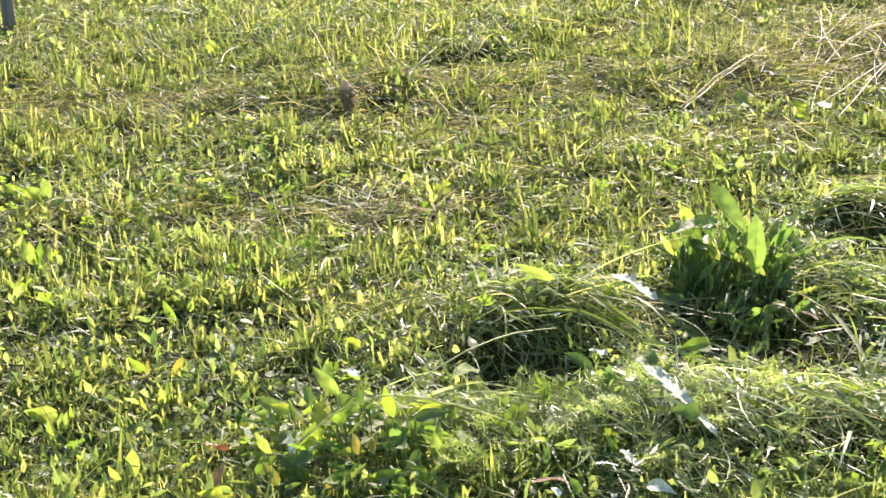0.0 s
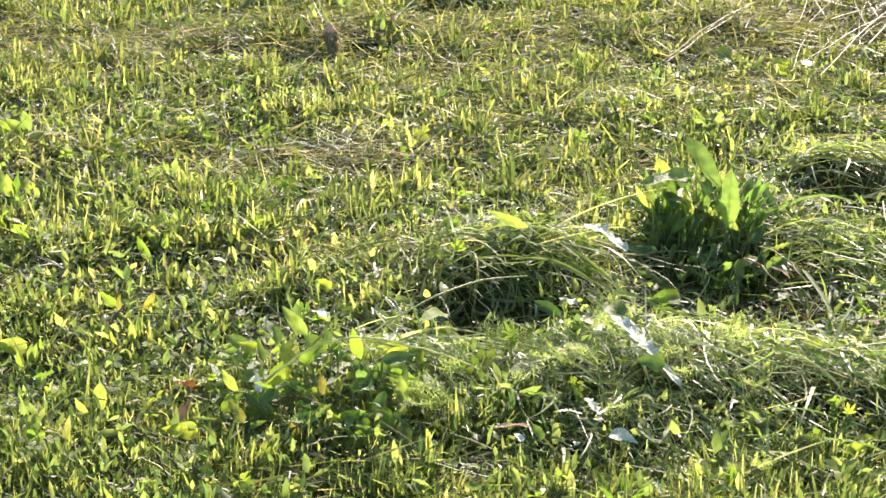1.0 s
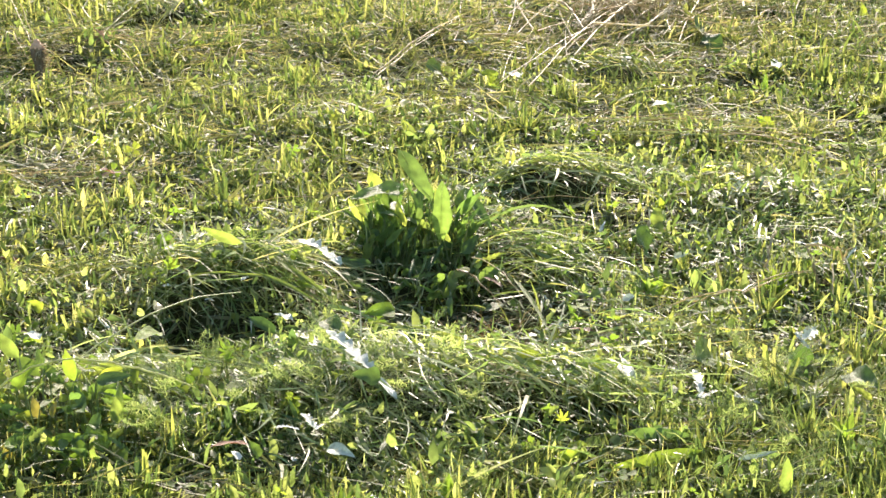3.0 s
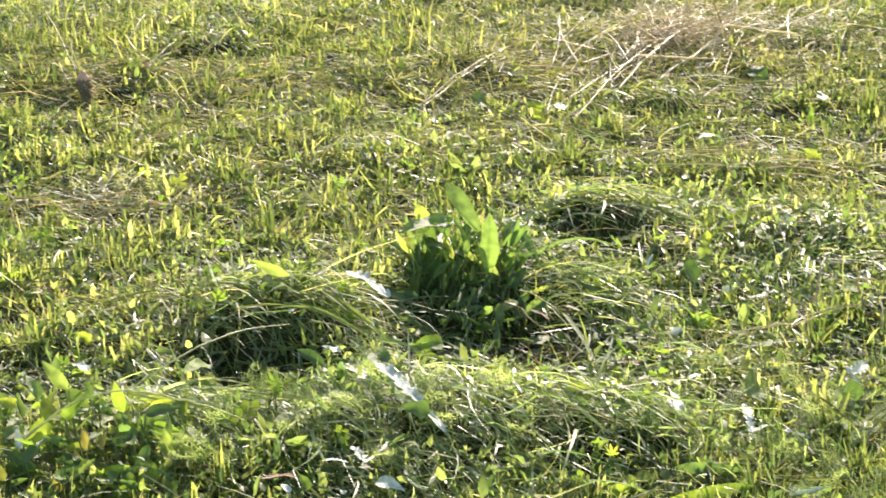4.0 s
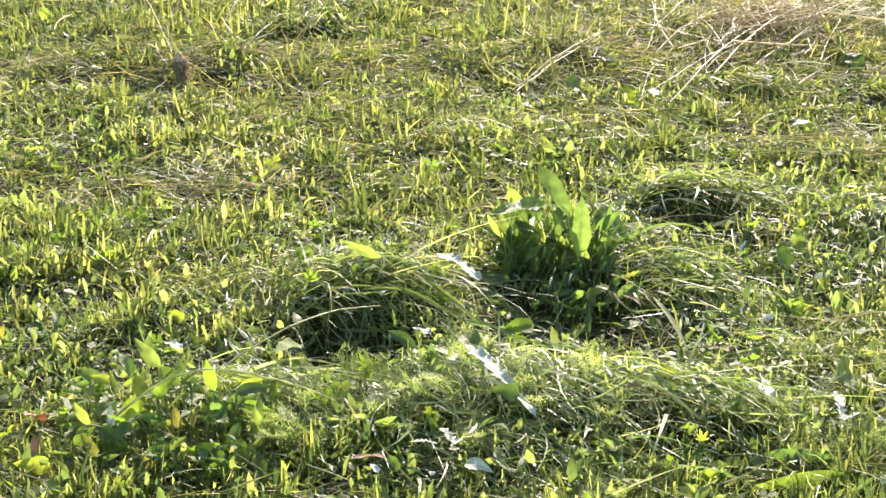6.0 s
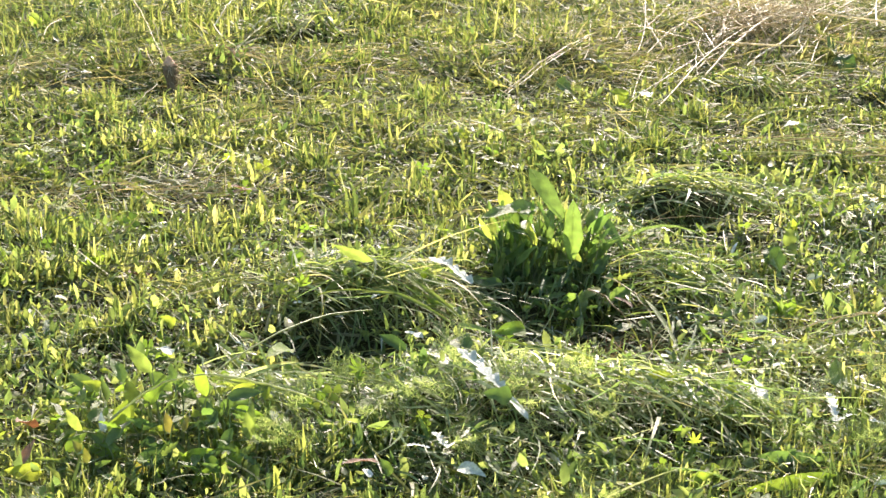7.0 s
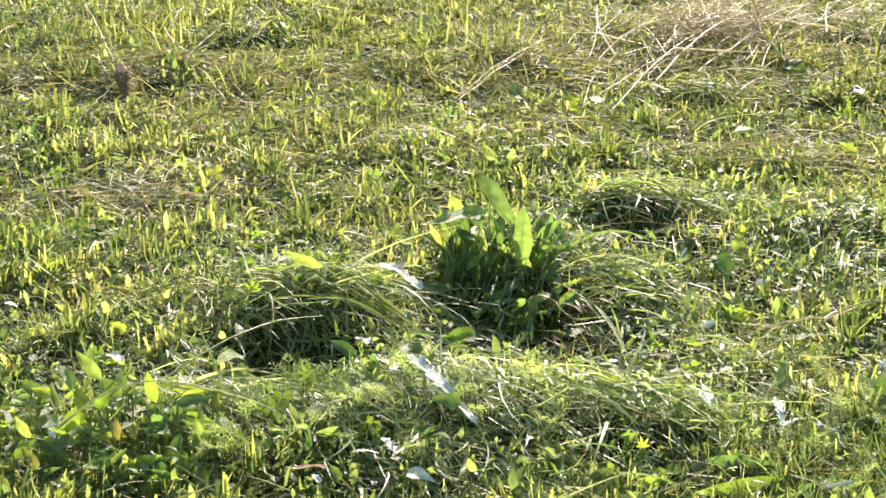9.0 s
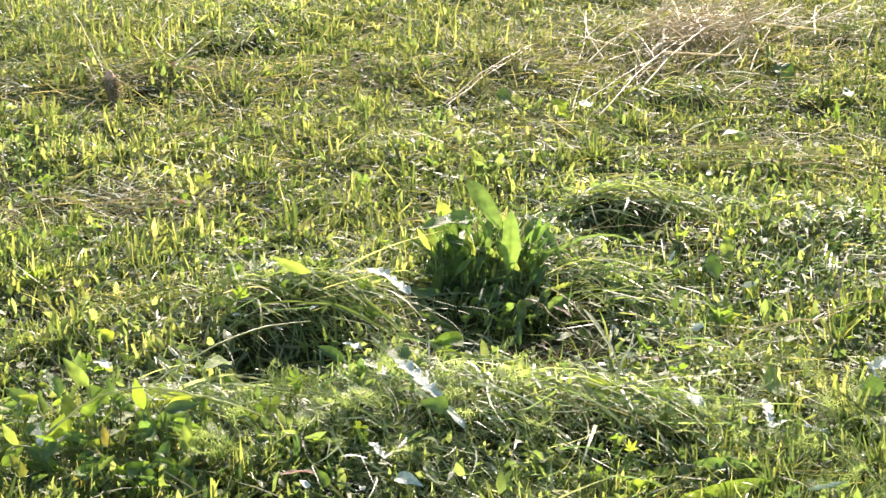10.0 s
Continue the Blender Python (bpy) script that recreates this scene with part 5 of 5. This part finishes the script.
STRANDS = (
    ((0.659, 5.579, 0.050), (0.984, 5.647, 0.050), 0.001, 0.0028), ((0.756, 5.423, 0.050), (1.165, 5.477, 0.050), 0.008, 0.0026), ((0.648, 5.578, 0.050), (0.898, 5.455, 0.050), 0.012, 0.0033),
    ((0.753, 5.564, 0.050), (1.037, 5.514, 0.050), 0.011, 0.0034), ((0.770, 5.590, 0.050), (1.129, 5.534, 0.050), 0.008, 0.0024), ((0.700, 5.585, 0.050), (1.135, 5.488, 0.050), 0.008, 0.0026),
    ((0.761, 5.476, 0.050), (1.175, 5.385, 0.050), 0.008, 0.0028), ((0.712, 5.505, 0.050), (0.968, 5.531, 0.050), 0.012, 0.0023), ((0.614, 5.454, 0.050), (0.890, 5.428, 0.050), 0.007, 0.0027),
    ((0.787, 5.565, 0.050), (1.115, 5.621, 0.050), 0.009, 0.0026), ((0.663, 5.430, 0.050), (0.947, 5.398, 0.050), 0.014, 0.0023), ((0.310, 5.879, 0.050), (0.533, 5.680, 0.045), 0.002, 0.0022),
    ((0.346, 5.781, 0.050), (0.429, 5.559, 0.045), 0.009, 0.0029), ((0.528, 5.586, 0.050), (0.607, 5.480, 0.045), 0.010, 0.0027), ((0.417, 5.585, 0.050), (0.596, 5.353, 0.045), 0.003, 0.0020),
    ((0.450, 5.929, 0.050), (0.589, 5.627, 0.045), 0.003, 0.0018), ((0.305, 5.904, 0.050), (0.538, 5.775, 0.045), 0.003, 0.0019), ((0.634, 5.814, 0.050), (0.758, 5.767, 0.045), 0.001, 0.0020),
)
for k, (p0, p1, sag, r) in enumerate(STRANDS):
    tagged(new("straw", tube_mesh("straw", bowed(p0, p1, sag, 8, 0.003, k + 140), r * 0.6, M_STALK if k % 3 == 0 else M_GREENSTALK)), "long pale green grass stem lying across the stubble", "straw", "straws")

# ---- the hay heap, stalk by stalk ----
def build_hay_heap():
    e = empty("hay_heap", 0.885, 6.74)
    tagged(e, "loose heap of bleached hay stalks on the mown grass", "hay heap")
    c = Vector(e.location)
    rnd = random.Random(12)
    kinds = []
    for _ in range(10):
        bow, turns, thick = rnd.uniform(-0.07, 0.07), rnd.uniform(0.5, 1.3), rnd.uniform(0.0040, 0.0075)
        line = [(i / 7 - 0.5, bow * math.sin(i / 7 * math.pi * turns), 0.05 * math.sin(i / 7 * math.pi)) for i in range(8)]
        kinds.append(tube_mesh("stalk", line, thick, M_STALK, 5))
    for k in range(270):
        knot = k % 2 == 0
        g = rnd.gauss(0, 1)
        x, y = (c.x + 0.06 * rnd.gauss(0, 1) + 0.03 * g, c.y + 0.07 * g) if knot else (c.x + (0.10 if k % 3 else 0.30) * rnd.gauss(0, 1) + 0.10 * g, c.y + 0.22 * g)
        ln = rnd.uniform(0.12, 0.36) if knot else rnd.uniform(0.2, 0.6)
        a = rnd.gauss(72, 13) if rnd.random() < (0.35 if knot else 0.75) else rnd.uniform(0, 180)
        tilt = rnd.gauss(0, 22) if knot else rnd.gauss(0, 9)
        m = Matrix.Translation((x, y, float(height(x, y)) + (rnd.uniform(0.05, 0.13) if knot else rnd.uniform(0.02, 0.07)))) @ pose(0, 0, 0, rnd.uniform(0, 360), tilt, a)
        child("stalk", kinds[k % 10], e, m @ Matrix.Diagonal((ln, ln * 1.0, ln * 0.6, 1)))


build_hay_heap()


# ---- bright tufts and clover ----
BLADES = [strips("blade", np.zeros((1, 3)), np.array([0.0]), np.array([1.35 - 0.1 * k]), np.array([0.2 + 0.15 * k]), np.array([0.058]), np.array([0.0085]), M_BLADE, segs=5, twist=np.array([0.1 * k]), keep=-1.0) for k in range(6)]


def build_tuft(x, y, seed, scale):
    rnd = random.Random(seed)
    e = empty("grass_tuft", x, y)
    tagged(e, "tuft of broad yellow-green grass blades lit from behind", "grass tuft", "grass tufts")
    for k in range(rnd.randint(5, 8)):
        m = Matrix.Translation(e.location + Vector((rnd.gauss(0, 0.016), rnd.gauss(0, 0.016), -0.003))) @ pose(0, 0, 0, rnd.gauss(0, 6), rnd.gauss(0, 8), rnd.uniform(0, 360))
        child("blade", BLADES[rnd.randrange(6)], e, m @ Matrix.Scale(scale * rnd.uniform(0.55, 1.15), 4))


def clover_leaf():
    """Three heart-shaped leaflets."""
    verts, faces = [], []
    for k in range(3):
        a = 2.094 * k
        for r, w in ((0.04, 0.02), (0.45, 0.42), (0.85, 0.46), (1.0, 0.25), (0.92, 0.0)):
            for sgn in (-1, 0, 1):
                u, v = r if sgn else min(r, 0.92), w * sgn
                verts.append((u * math.cos(a) - v * math.sin(a), u * math.sin(a) + v * math.cos(a), 0.12 * abs(v) + 0.10 * r))
        o = k * 15
        for i in range(4):
            for j in range(2):
                q = o + i * 3 + j
                faces.append((q, q + 1, q + 4, q + 3))
    return mesh_of("clover_leaf", verts, faces, M_FRESH)


CLOVER = clover_leaf()


def build_clover(x, y, seed):
    rnd = random.Random(seed)
    e = empty("clover", x, y)
    tagged(e, "clover with three-lobed green leaves in the stubble", "clover", "clover plants")
    c = Vector(e.location)
    for k in range(rnd.randint(4, 8)):
        top = c + Vector((rnd.gauss(0, 0.03), rnd.gauss(0, 0.03), rnd.uniform(0.025, 0.07)))
        child("stalk", tube_mesh("stalk", [p - c for p in bowed(c, top, 0.006, 3)], 0.0011, M_STEM, 5), e, Matrix.Translation(c))
        child("leaf", CLOVER, e, Matrix.Translation(top) @ pose(0, 0, 0, rnd.gauss(10, 28), rnd.gauss(0, 25), rnd.uniform(0, 360)) @ Matrix.Scale(rnd.uniform(0.011, 0.021), 4))


rnd = random.Random(23)
for k in range(200):
    y = math.sqrt(rnd.uniform(9.2, 68))
    x = rnd.uniform(-0.33, 0.26) * y
    if k % 4 and swath(x, y) < 0.65 and hay(x, y) < 0.6:
        build_tuft(x, y, k, rnd.uniform(0.7, 1.2))
for k in range(90):
    y = math.sqrt(rnd.uniform(9.2, 32))
    x = rnd.uniform(-0.33, 0.26) * y
    build_clover(x, y, k)

for k, (x, y) in enumerate(((-0.397, 5.936), (-0.090, 4.952), (-0.537, 5.537), (-0.148, 5.417), (0.074, 6.607), (-0.057, 6.165), (0.186, 5.829), (0.142, 5.866), (0.213, 6.905), (0.651, 4.347), (0.910, 4.438), (-0.791, 5.019), (-0.190, 5.884), (-0.673, 5.478), (0.295, 5.583))):
    for i in range(7 if k < 9 else 4):
        build_tuft(x + rnd.gauss(0, 0.055), y + rnd.gauss(0, 0.05), 500 + 10 * k + i, rnd.uniform(0.8, 1.25))
for k in range(64):
    build_tuft(rnd.uniform(0.50, 1.0), rnd.uniform(3.35, 3.92), k + 300, rnd.uniform(0.55, 1.05))

for k in range(36):
    build_tuft(rnd.uniform(0.58, 0.92), rnd.uniform(3.12, 3.72), k + 400, rnd.uniform(0.9, 1.3))

# ---- feathery weeds ----
def frond_mesh(seed):
    """A finely divided leaf one unit long, along +x and drooping at its tip."""
    rnd = random.Random(seed)
    verts, faces = [], []

    def sliver(a, b, w):
        a, b = Vector(a), Vector(b)
        side = Vector((-(b - a).y, (b - a).x, 0)).normalized() * w
        mid = a.lerp(b, 0.55)
        o = len(verts)
        verts.extend([tuple(a - side * 0.5), tuple(a + side * 0.5), tuple(mid + side), tuple(mid - side), tuple(b + side * 0.1), tuple(b - side * 0.1)])
        faces.extend([(o, o + 1, o + 2, o + 3), (o + 3, o + 2, o + 4, o + 5)])

    def at(u):
        return (u, 0.05 * math.sin(3 * u + seed), 0.22 * u - 0.34 * u * u)

    for i in range(6):
        sliver(at(i / 6), at((i + 1) / 6), 0.008)
    for i in range(13):
        u = 0.16 + 0.80 * i / 12 + rnd.uniform(-0.03, 0.03)
        reach = 0.24 * math.sin(math.pi * min(1.0, 0.25 + 0.75 * u)) + 0.05
        for sgn in (-1, 1):
            p = Vector(at(u))
            q = p + Vector((0.6 * reach, sgn * reach, rnd.uniform(-0.06, 0.08))) * rnd.uniform(0.5, 1.2)
            sliver(p, q, 0.0085)
            for f in (rnd.uniform(0.3, 0.55), rnd.uniform(0.6, 0.9)):
                m = p.lerp(q, f)
                sliver(m, m + Vector((rnd.uniform(0.35, 0.65) * reach, -sgn * rnd.uniform(-0.1, 0.3) * reach, rnd.uniform(-0.04, 0.05))), 0.0075)
    return mesh_of("frond", verts, faces, M_FEATHER)


FRONDS = [frond_mesh(k) for k in range(5)]


def build_feathery(x, y, seed):
    rnd = random.Random(seed)
    e = empty("feathery_weed", x, y)
    tagged(e, "fresh green feathery weed with finely divided leaves", "weed", "feathery weeds")
    c = Vector(e.location)
    for k in range(rnd.randint(4, 7)):
        a, up = rnd.uniform(0, 360), rnd.uniform(5, 60)
        m = Matrix.Translation(c + Vector((rnd.gauss(0, 0.022), rnd.gauss(0, 0.022), rnd.uniform(0.01, 0.05)))) @ pose(0, 0, 0, 0, 0, a) @ pose(0, 0, 0, rnd.uniform(-25, 25), -up, 0)
        child("frond", FRONDS[rnd.randrange(5)], e, m @ Matrix.Scale(rnd.uniform(0.045, 0.105), 4))


rnd = random.Random(77)
for k in range(58):
    if k < 26:
        x, y = rnd.gauss(0.74, 0.13), rnd.gauss(3.66, 0.12)
    elif k < 42:
        x, y = rnd.uniform(-0.36, 0.10), rnd.gauss(3.76, 0.07)
    else:
        x, y = rnd.uniform(-0.1, 0.6), rnd.gauss(3.72, 0.16)
    if open_soil(x, y) < 0.25:
        build_feathery(x, y, k)

# ---- weeds with deeply cut palmate leaves ----
def palmate_leaf():
    """Five toothed fingers round a stalk, one unit long, along +x."""
    rim = []
    for k in range(5):
        a, long = 0.62 * (k - 2), (0.62, 0.88, 1.0, 0.88, 0.62)[k]
        for f, r in ((-0.27, 0.40), (-0.15, 0.74), (-0.08, 0.78), (0.0, 1.0), (0.08, 0.78), (0.15, 0.74)):
            w = a + f
            rim.append((long * r * math.cos(w), long * r * math.sin(w), 0.10 * r * math.cos(5 * w) - 0.12 * r * r))
    rim.append((0.25 * math.cos(1.55), 0.25 * math.sin(1.55), 0.0))
    verts = [(0.0, 0.0, 0.0)] + rim
    return mesh_of("palmate_leaf", verts, [(0, i, i + 1) for i in range(1, len(rim))], M_FRESH)


PALMATE = palmate_leaf()


def build_cut_leaved(x, y, z, seed, size):
    rnd = random.Random(seed)
    e = empty("cut_leaved_weed", x, y)
    tagged(e, "bright green weed with deeply cut palmate leaves", "weed", "cut-leaved weeds")
    c = Vector(e.location)
    for k in range(3):
        top = Vector((x + rnd.gauss(0, 0.016), y + rnd.gauss(0, 0.02), z + rnd.uniform(-0.02, 0.01)))
        child("stalk", tube_mesh("stalk", [p - c for p in bowed(c, top, 0.006, 3)], 0.0012, M_STEM, 5), e, Matrix.Translation(c))
        way = Vector((rnd.uniform(-1, 1), rnd.uniform(-0.6, 0.2), rnd.uniform(0.1, 0.9)))
        child("leaf", PALMATE, e, along(top, top + way, (rnd.uniform(-0.5, 0.5), -0.4, 0.9)) @ Matrix.Scale(size * rnd.uniform(0.7, 1.1), 4))


for k, (x, y, z, size) in enumerate((
    (-0.174, 3.917, 0.090, 0.036), (-0.204, 3.884, 0.080, 0.032), (-0.081, 3.853, 0.100, 0.034), (-0.353, 4.242, 0.140, 0.034),
    (0.443, 3.639, 0.100, 0.030), (0.366, 3.601, 0.090, 0.030), (-0.395, 4.264, 0.120, 0.036), (0.609, 4.231, 0.080, 0.030),
)):
    build_cut_leaved(x, y, z, k + 40, size)

# ---- heaps of cut grass hanging over the hollows ----
def build_heap(cx, cy, wide, deep, count, way, label, seed, rise=0.4, bend=1.15, material=M_LONG):
    rng = np.random.default_rng(seed)
    e = empty("grass_heap", cx, cy)
    tagged(e, label, "grass heap", "heaps of cut grass")
    c = np.array(e.location)
    for k in range(count):
        x, y = cx + wide * rng.normal(0, 0.5), cy + deep * rng.normal(0, 0.5)
        base = np.array([[x, y, float(height(x, y)) + rng.uniform(0.01, 0.05)]])
        me = strips("blade", base, rng.normal(way, 0.32, 1), np.minimum(rng.normal(rise, 0.25, 1), rise + 0.3), np.maximum(rng.normal(bend, 0.45, 1), 0.5 * bend), rng.uniform(0.08, 0.28, 1), 0.0022 + 0.006 * rng.uniform(0, 1, 1) ** 1.5, material, segs=6, keep=0.008, turn=rng.normal(0, 0.5, 1), twist=rng.normal(0, 0.6, 1), shift=-c)
        child("blade", me, e, Matrix.Translation(e.location))


build_heap(-0.22, 4.43, 0.20, 0.10, 210, -0.75, "heap of long green cut grass drooping over a dark hollow", 1, 0.34, 0.95)
build_heap(0.44, 5.06, 0.17, 0.04, 64, -0.35, "small heap of yellow-green cut grass with a shaded underside", 2, 0.2, 0.6)
build_heap(0.10, 3.95, 0.26, 0.08, 150, -1.25, "matted ridge of long cut grass in the swath", 3, 0.0, 0.35)
build_heap(-0.38, 3.97, 0.20, 0.12, 170, -0.80, "matted ridge of fine pale cut grass beside the weeds", 4, 0.34, 0.8, M_PALECUT)
build_heap(0.42, 3.83, 0.26, 0.09, 150, -1.25, "matted ridge of long cut grass in the swath", 5, 0.0, 0.35)
build_heap(0.33, 4.55, 0.16, 0.14, 95, -0.6, "spray of long thin grass blades fallen beside the dock", 9, 0.5, 1.1)
build_heap(1.27, 5.38, 0.16, 0.06, 60, -0.5, "small heap of cut grass over a shaded hollow", 8, 0.25, 0.8)
build_heap(0.76, 6.16, 0.18, 0.08, 60, -1.0, "low heap of cut grass near the hay", 6)
build_heap(-0.53, 6.95, 0.18, 0.10, 45, -1.3, "low bank of dull cut grass with a dark underside", 7)

# ---- the brown stub and the stake ----
def build_stub():
    x, y = -0.841, 6.285
    e = empty("withered_stub", x, y)
    tagged(e, "brown withered plant stub with a pinkish dry cap and frayed side", "plant stub")
    c = Vector(e.location)
    rnd = random.Random(2)

    def turned(name, low, high, radius, material, rings, sides, rough):
        verts, faces = [], []
        for i in range(rings):
            s = i / (rings - 1)
            for k in range(sides):
                a = 6.2832 * k / sides
                rr = radius(s) * (1 + rough * math.sin(5 * a + 7 * s) + rnd.uniform(-rough, rough)) + 0.0004
                z = low + (high - low) * s
                verts.append((rr * math.cos(a) - 0.07 * z, rr * math.sin(a), z))
        for i in range(rings - 1):
            for k in range(sides):
                a, b = i * sides + k, i * sides + (k + 1) % sides
                faces.append((a, b, b + sides, a + sides))
        child(name, mesh_of(name, verts, faces, material), e, Matrix.Translation(c))

    turned("stub", -0.03, 0.118, lambda s: 0.0165 - 0.006 * s + 0.003 * math.sin(9 * s) + 0.006 * math.exp(-((s - 0.88) / 0.12) ** 2), M_STUMP, 14, 14, 0.24)
    turned("cap", 0.112, 0.142, lambda s: 0.0165 * math.sqrt(max(0.0, 1 - s**2)) * (0.85 + 0.25 * math.sin(7 * s)), M_CAP, 8, 12, 0.3)
    for k in range(84):
        a, s = rnd.gauss(0.0, 0.7) if k % 3 else rnd.uniform(0, 6.28), rnd.uniform(0.3, 1.0)
        p0 = Vector((0.012 * math.cos(a) - 0.008 * s, 0.013 * math.sin(a), 0.125 * s))
        reach = rnd.uniform(0.012, 0.040) if k % 3 else 0.012
        p1 = p0 + Vector((math.cos(a) * reach, math.sin(a) * reach, rnd.uniform(-0.025, 0.015)))
        child("fibre", tube_mesh("fibre", bowed(p0, p1, 0.004, 3, 0.002, k), rnd.uniform(0.0007, 0.0014), M_STALK if k % 3 else M_BROWN, 4), e, Matrix.Translation(c))


def build_broken_weed():
    """A dead weed snapped at its foot, its dry stems fanned out beside the stub."""
    e = empty("broken_weed", -0.700, 6.560)
    tagged(e, "broken dead weed with an orange-brown joint and pale fanned stems", "dead weed")
    c = Vector(e.location)
    joint = Vector((-0.696, 6.560, 0.050))
    for k, (tip, r, mat) in enumerate((
        ((-0.631, 6.840, 0.072), 0.0026, M_GREENSTALK), ((-0.621, 6.615, 0.056), 0.0036, M_STALK), ((-0.606, 6.540, 0.036), 0.0040, M_STALK), ((-0.590, 6.575, 0.040), 0.0028, M_STALK),
        ((-0.650, 6.420, 0.030), 0.0024, M_STALK), ((-0.735, 6.600, 0.070), 0.0030, M_BROWN), ((-0.770, 6.560, 0.020), 0.0040, M_BROWN), ((-0.720, 6.500, 0.018), 0.0034, M_BROWN),
    )):
        child("stem", tube_mesh("stem", [p - c for p in bowed(joint, tip, 0.006, 6, 0.003, k)], r, mat), e, Matrix.Translation(c))
    knot = [joint - c + Vector((0.004 * i, 0.002 * i, -0.014 * i)) for i in range(-1, 4)]
    child("joint", tube_mesh("joint", knot, 0.0075, M_CAP, 7, 0.6), e, Matrix.Translation(c))


def build_dead_stems():
    e = empty("dead_stems", 0.272, 4.220)
    tagged(e, "thin brown dead stems standing in a shaded hollow", "dead weed")
    c = Vector(e.location)
    rnd = random.Random(61)
    for k in range(34):
        x, y = c.x + rnd.gauss(0, 0.05), c.y + rnd.gauss(0, 0.035)
        foot = Vector((x, y, float(height(x, y)) - 0.004))
        top = foot + Vector((rnd.gauss(0.01, 0.035), rnd.gauss(-0.01, 0.02), rnd.uniform(0.03, 0.085)))
        line = [p - c for p in bowed(foot, top, rnd.uniform(-0.01, 0.015), 4, 0.003, k)]
        child("stem", tube_mesh("stem", line, rnd.uniform(0.0009, 0.0018), rnd.choice((M_BROWN, M_BROWN, M_STRAW, M_STALK)), 4), e, Matrix.Translation(c))


def build_stake():
    x, y = -2.162, 7.562
    e = empty("wooden_stake", x, y)
    tagged(e, "weathered grey wooden stake set in the meadow", "stake")
    c = e.location
    pts = [(0.003 * math.sin(2.1 * i), 0.002 * math.cos(1.3 * i), -0.12 + 0.12 * i) for i in range(12)]
    child("shaft", tube_mesh("shaft", pts, 0.022, M_POST, 10, 0.9), e, Matrix.Translation(c))
    child("top", leaf_mesh("round", M_POST, 0.04, 0.04, 0, 0, 0), e, Matrix.Translation(c + Vector((-0.02, 0, 1.203))))


build_stub()
build_broken_weed()
build_stake()
build_dead_stems()

# ---- small plants ----
for k, (x, y, count, reach, mat, kind, ratio, up) in enumerate((
    (-0.210, 4.068, 6, 0.045, M_FRESH, "lobed", 0.6, 0.9), (-0.091, 4.063, 6, 0.05, M_FRESH, "lobed", 0.6, 0.9), (0.467, 3.802, 7, 0.05, M_FRESH, "lobed", 0.55, 0.9),
    (0.720, 4.864, 4, 0.05, M_FRESH, "ovate", 0.55, 1.1), (0.788, 4.644, 5, 0.045, M_FRESH, "ovate", 0.5, 1.0), (-0.364, 4.548, 6, 0.05, M_FRESH, "round", 0.7, 1.1),
    (-0.809, 4.641, 5, 0.05, M_FRESH, "round", 0.7, 0.8), (1.161, 5.987, 4, 0.05, M_FRESH, "ovate", 0.3, 1.1), (0.865, 5.742, 5, 0.06, M_DARK, "lance", 0.25, 1.2),
    (0.108, 6.641, 6, 0.05, M_FRESH, "ovate", 0.4, 1.0), (0.891, 4.336, 7, 0.06, M_FRESH, "ovate", 0.35, 1.0), (0.640, 4.347, 8, 0.06, M_FRESH, "ovate", 0.5, 0.8),
    (-0.006, 3.311, 9, 0.08, M_FRESH, "lance", 0.2, 0.9), (-0.275, 3.263, 7, 0.05, M_FRESH, "ovate", 0.4, 0.9), (0.861, 3.534, 6, 0.06, M_FRESH, "ovate", 0.35, 1.1),
)):
    rosette("small_weed", x, y, count, reach, ratio, mat, kind, up, k + 70, "low green weed with leaves fanned from its crown", "weed", "small weeds")

rnd = random.Random(17)
for k in range(70):
    y = math.sqrt(rnd.uniform(9.2, 70))
    x = rnd.uniform(-0.33, 0.26) * y
    if abs(x - 0.15) < 0.2 and abs(y - 4.6) < 0.2:
        continue
    kind = rnd.choice(("ovate", "lance", "round", "ovate"))
    rosette("small_weed", x, y, rnd.randint(3, 7), rnd.uniform(0.03, 0.055), {"lance": 0.22, "ovate": 0.45, "round": 0.75}[kind], rnd.choice((M_FRESH, M_FRESH, M_DARK)), kind,
            rnd.uniform(0.6, 1.1), k + 200, "low green weed with leaves fanned from its crown", "weed", "small weeds")


def build_flower(x, y, tall, seed):
    rnd = random.Random(seed)
    e = empty("yellow_flower", x, y)
    tagged(e, "small yellow meadow flower on a short stalk", "flower", "yellow flowers")
    c = Vector(e.location)
    top = c + Vector((rnd.uniform(-0.01, 0.01), -0.005, tall))
    child("stalk", tube_mesh("stalk", [p - c for p in bowed(c, top, 0.004, 4)], 0.0012, M_STEM, 5), e, Matrix.Translation(c))
    for k in range(6):
        a = 1.047 * k
        way = Vector((math.cos(a), math.sin(a), 0.5))
        child("petal", shared_leaf("round", M_PETAL, 0.8, 2), e, along(top, top + way, (0, 0, 1)) @ Matrix.Scale(0.006, 4))


for k, (x, y) in enumerate(((0.310, 5.120), (0.415, 4.878), (0.533, 4.721), (0.576, 4.579), (-0.020, 4.983), (0.175, 5.435), (0.826, 5.452), (1.112, 6.728), (-0.252, 5.239), (-1.050, 3.746), (0.355, 3.932), (-0.214, 7.284))):
    build_flower(x, y, 0.045, k)
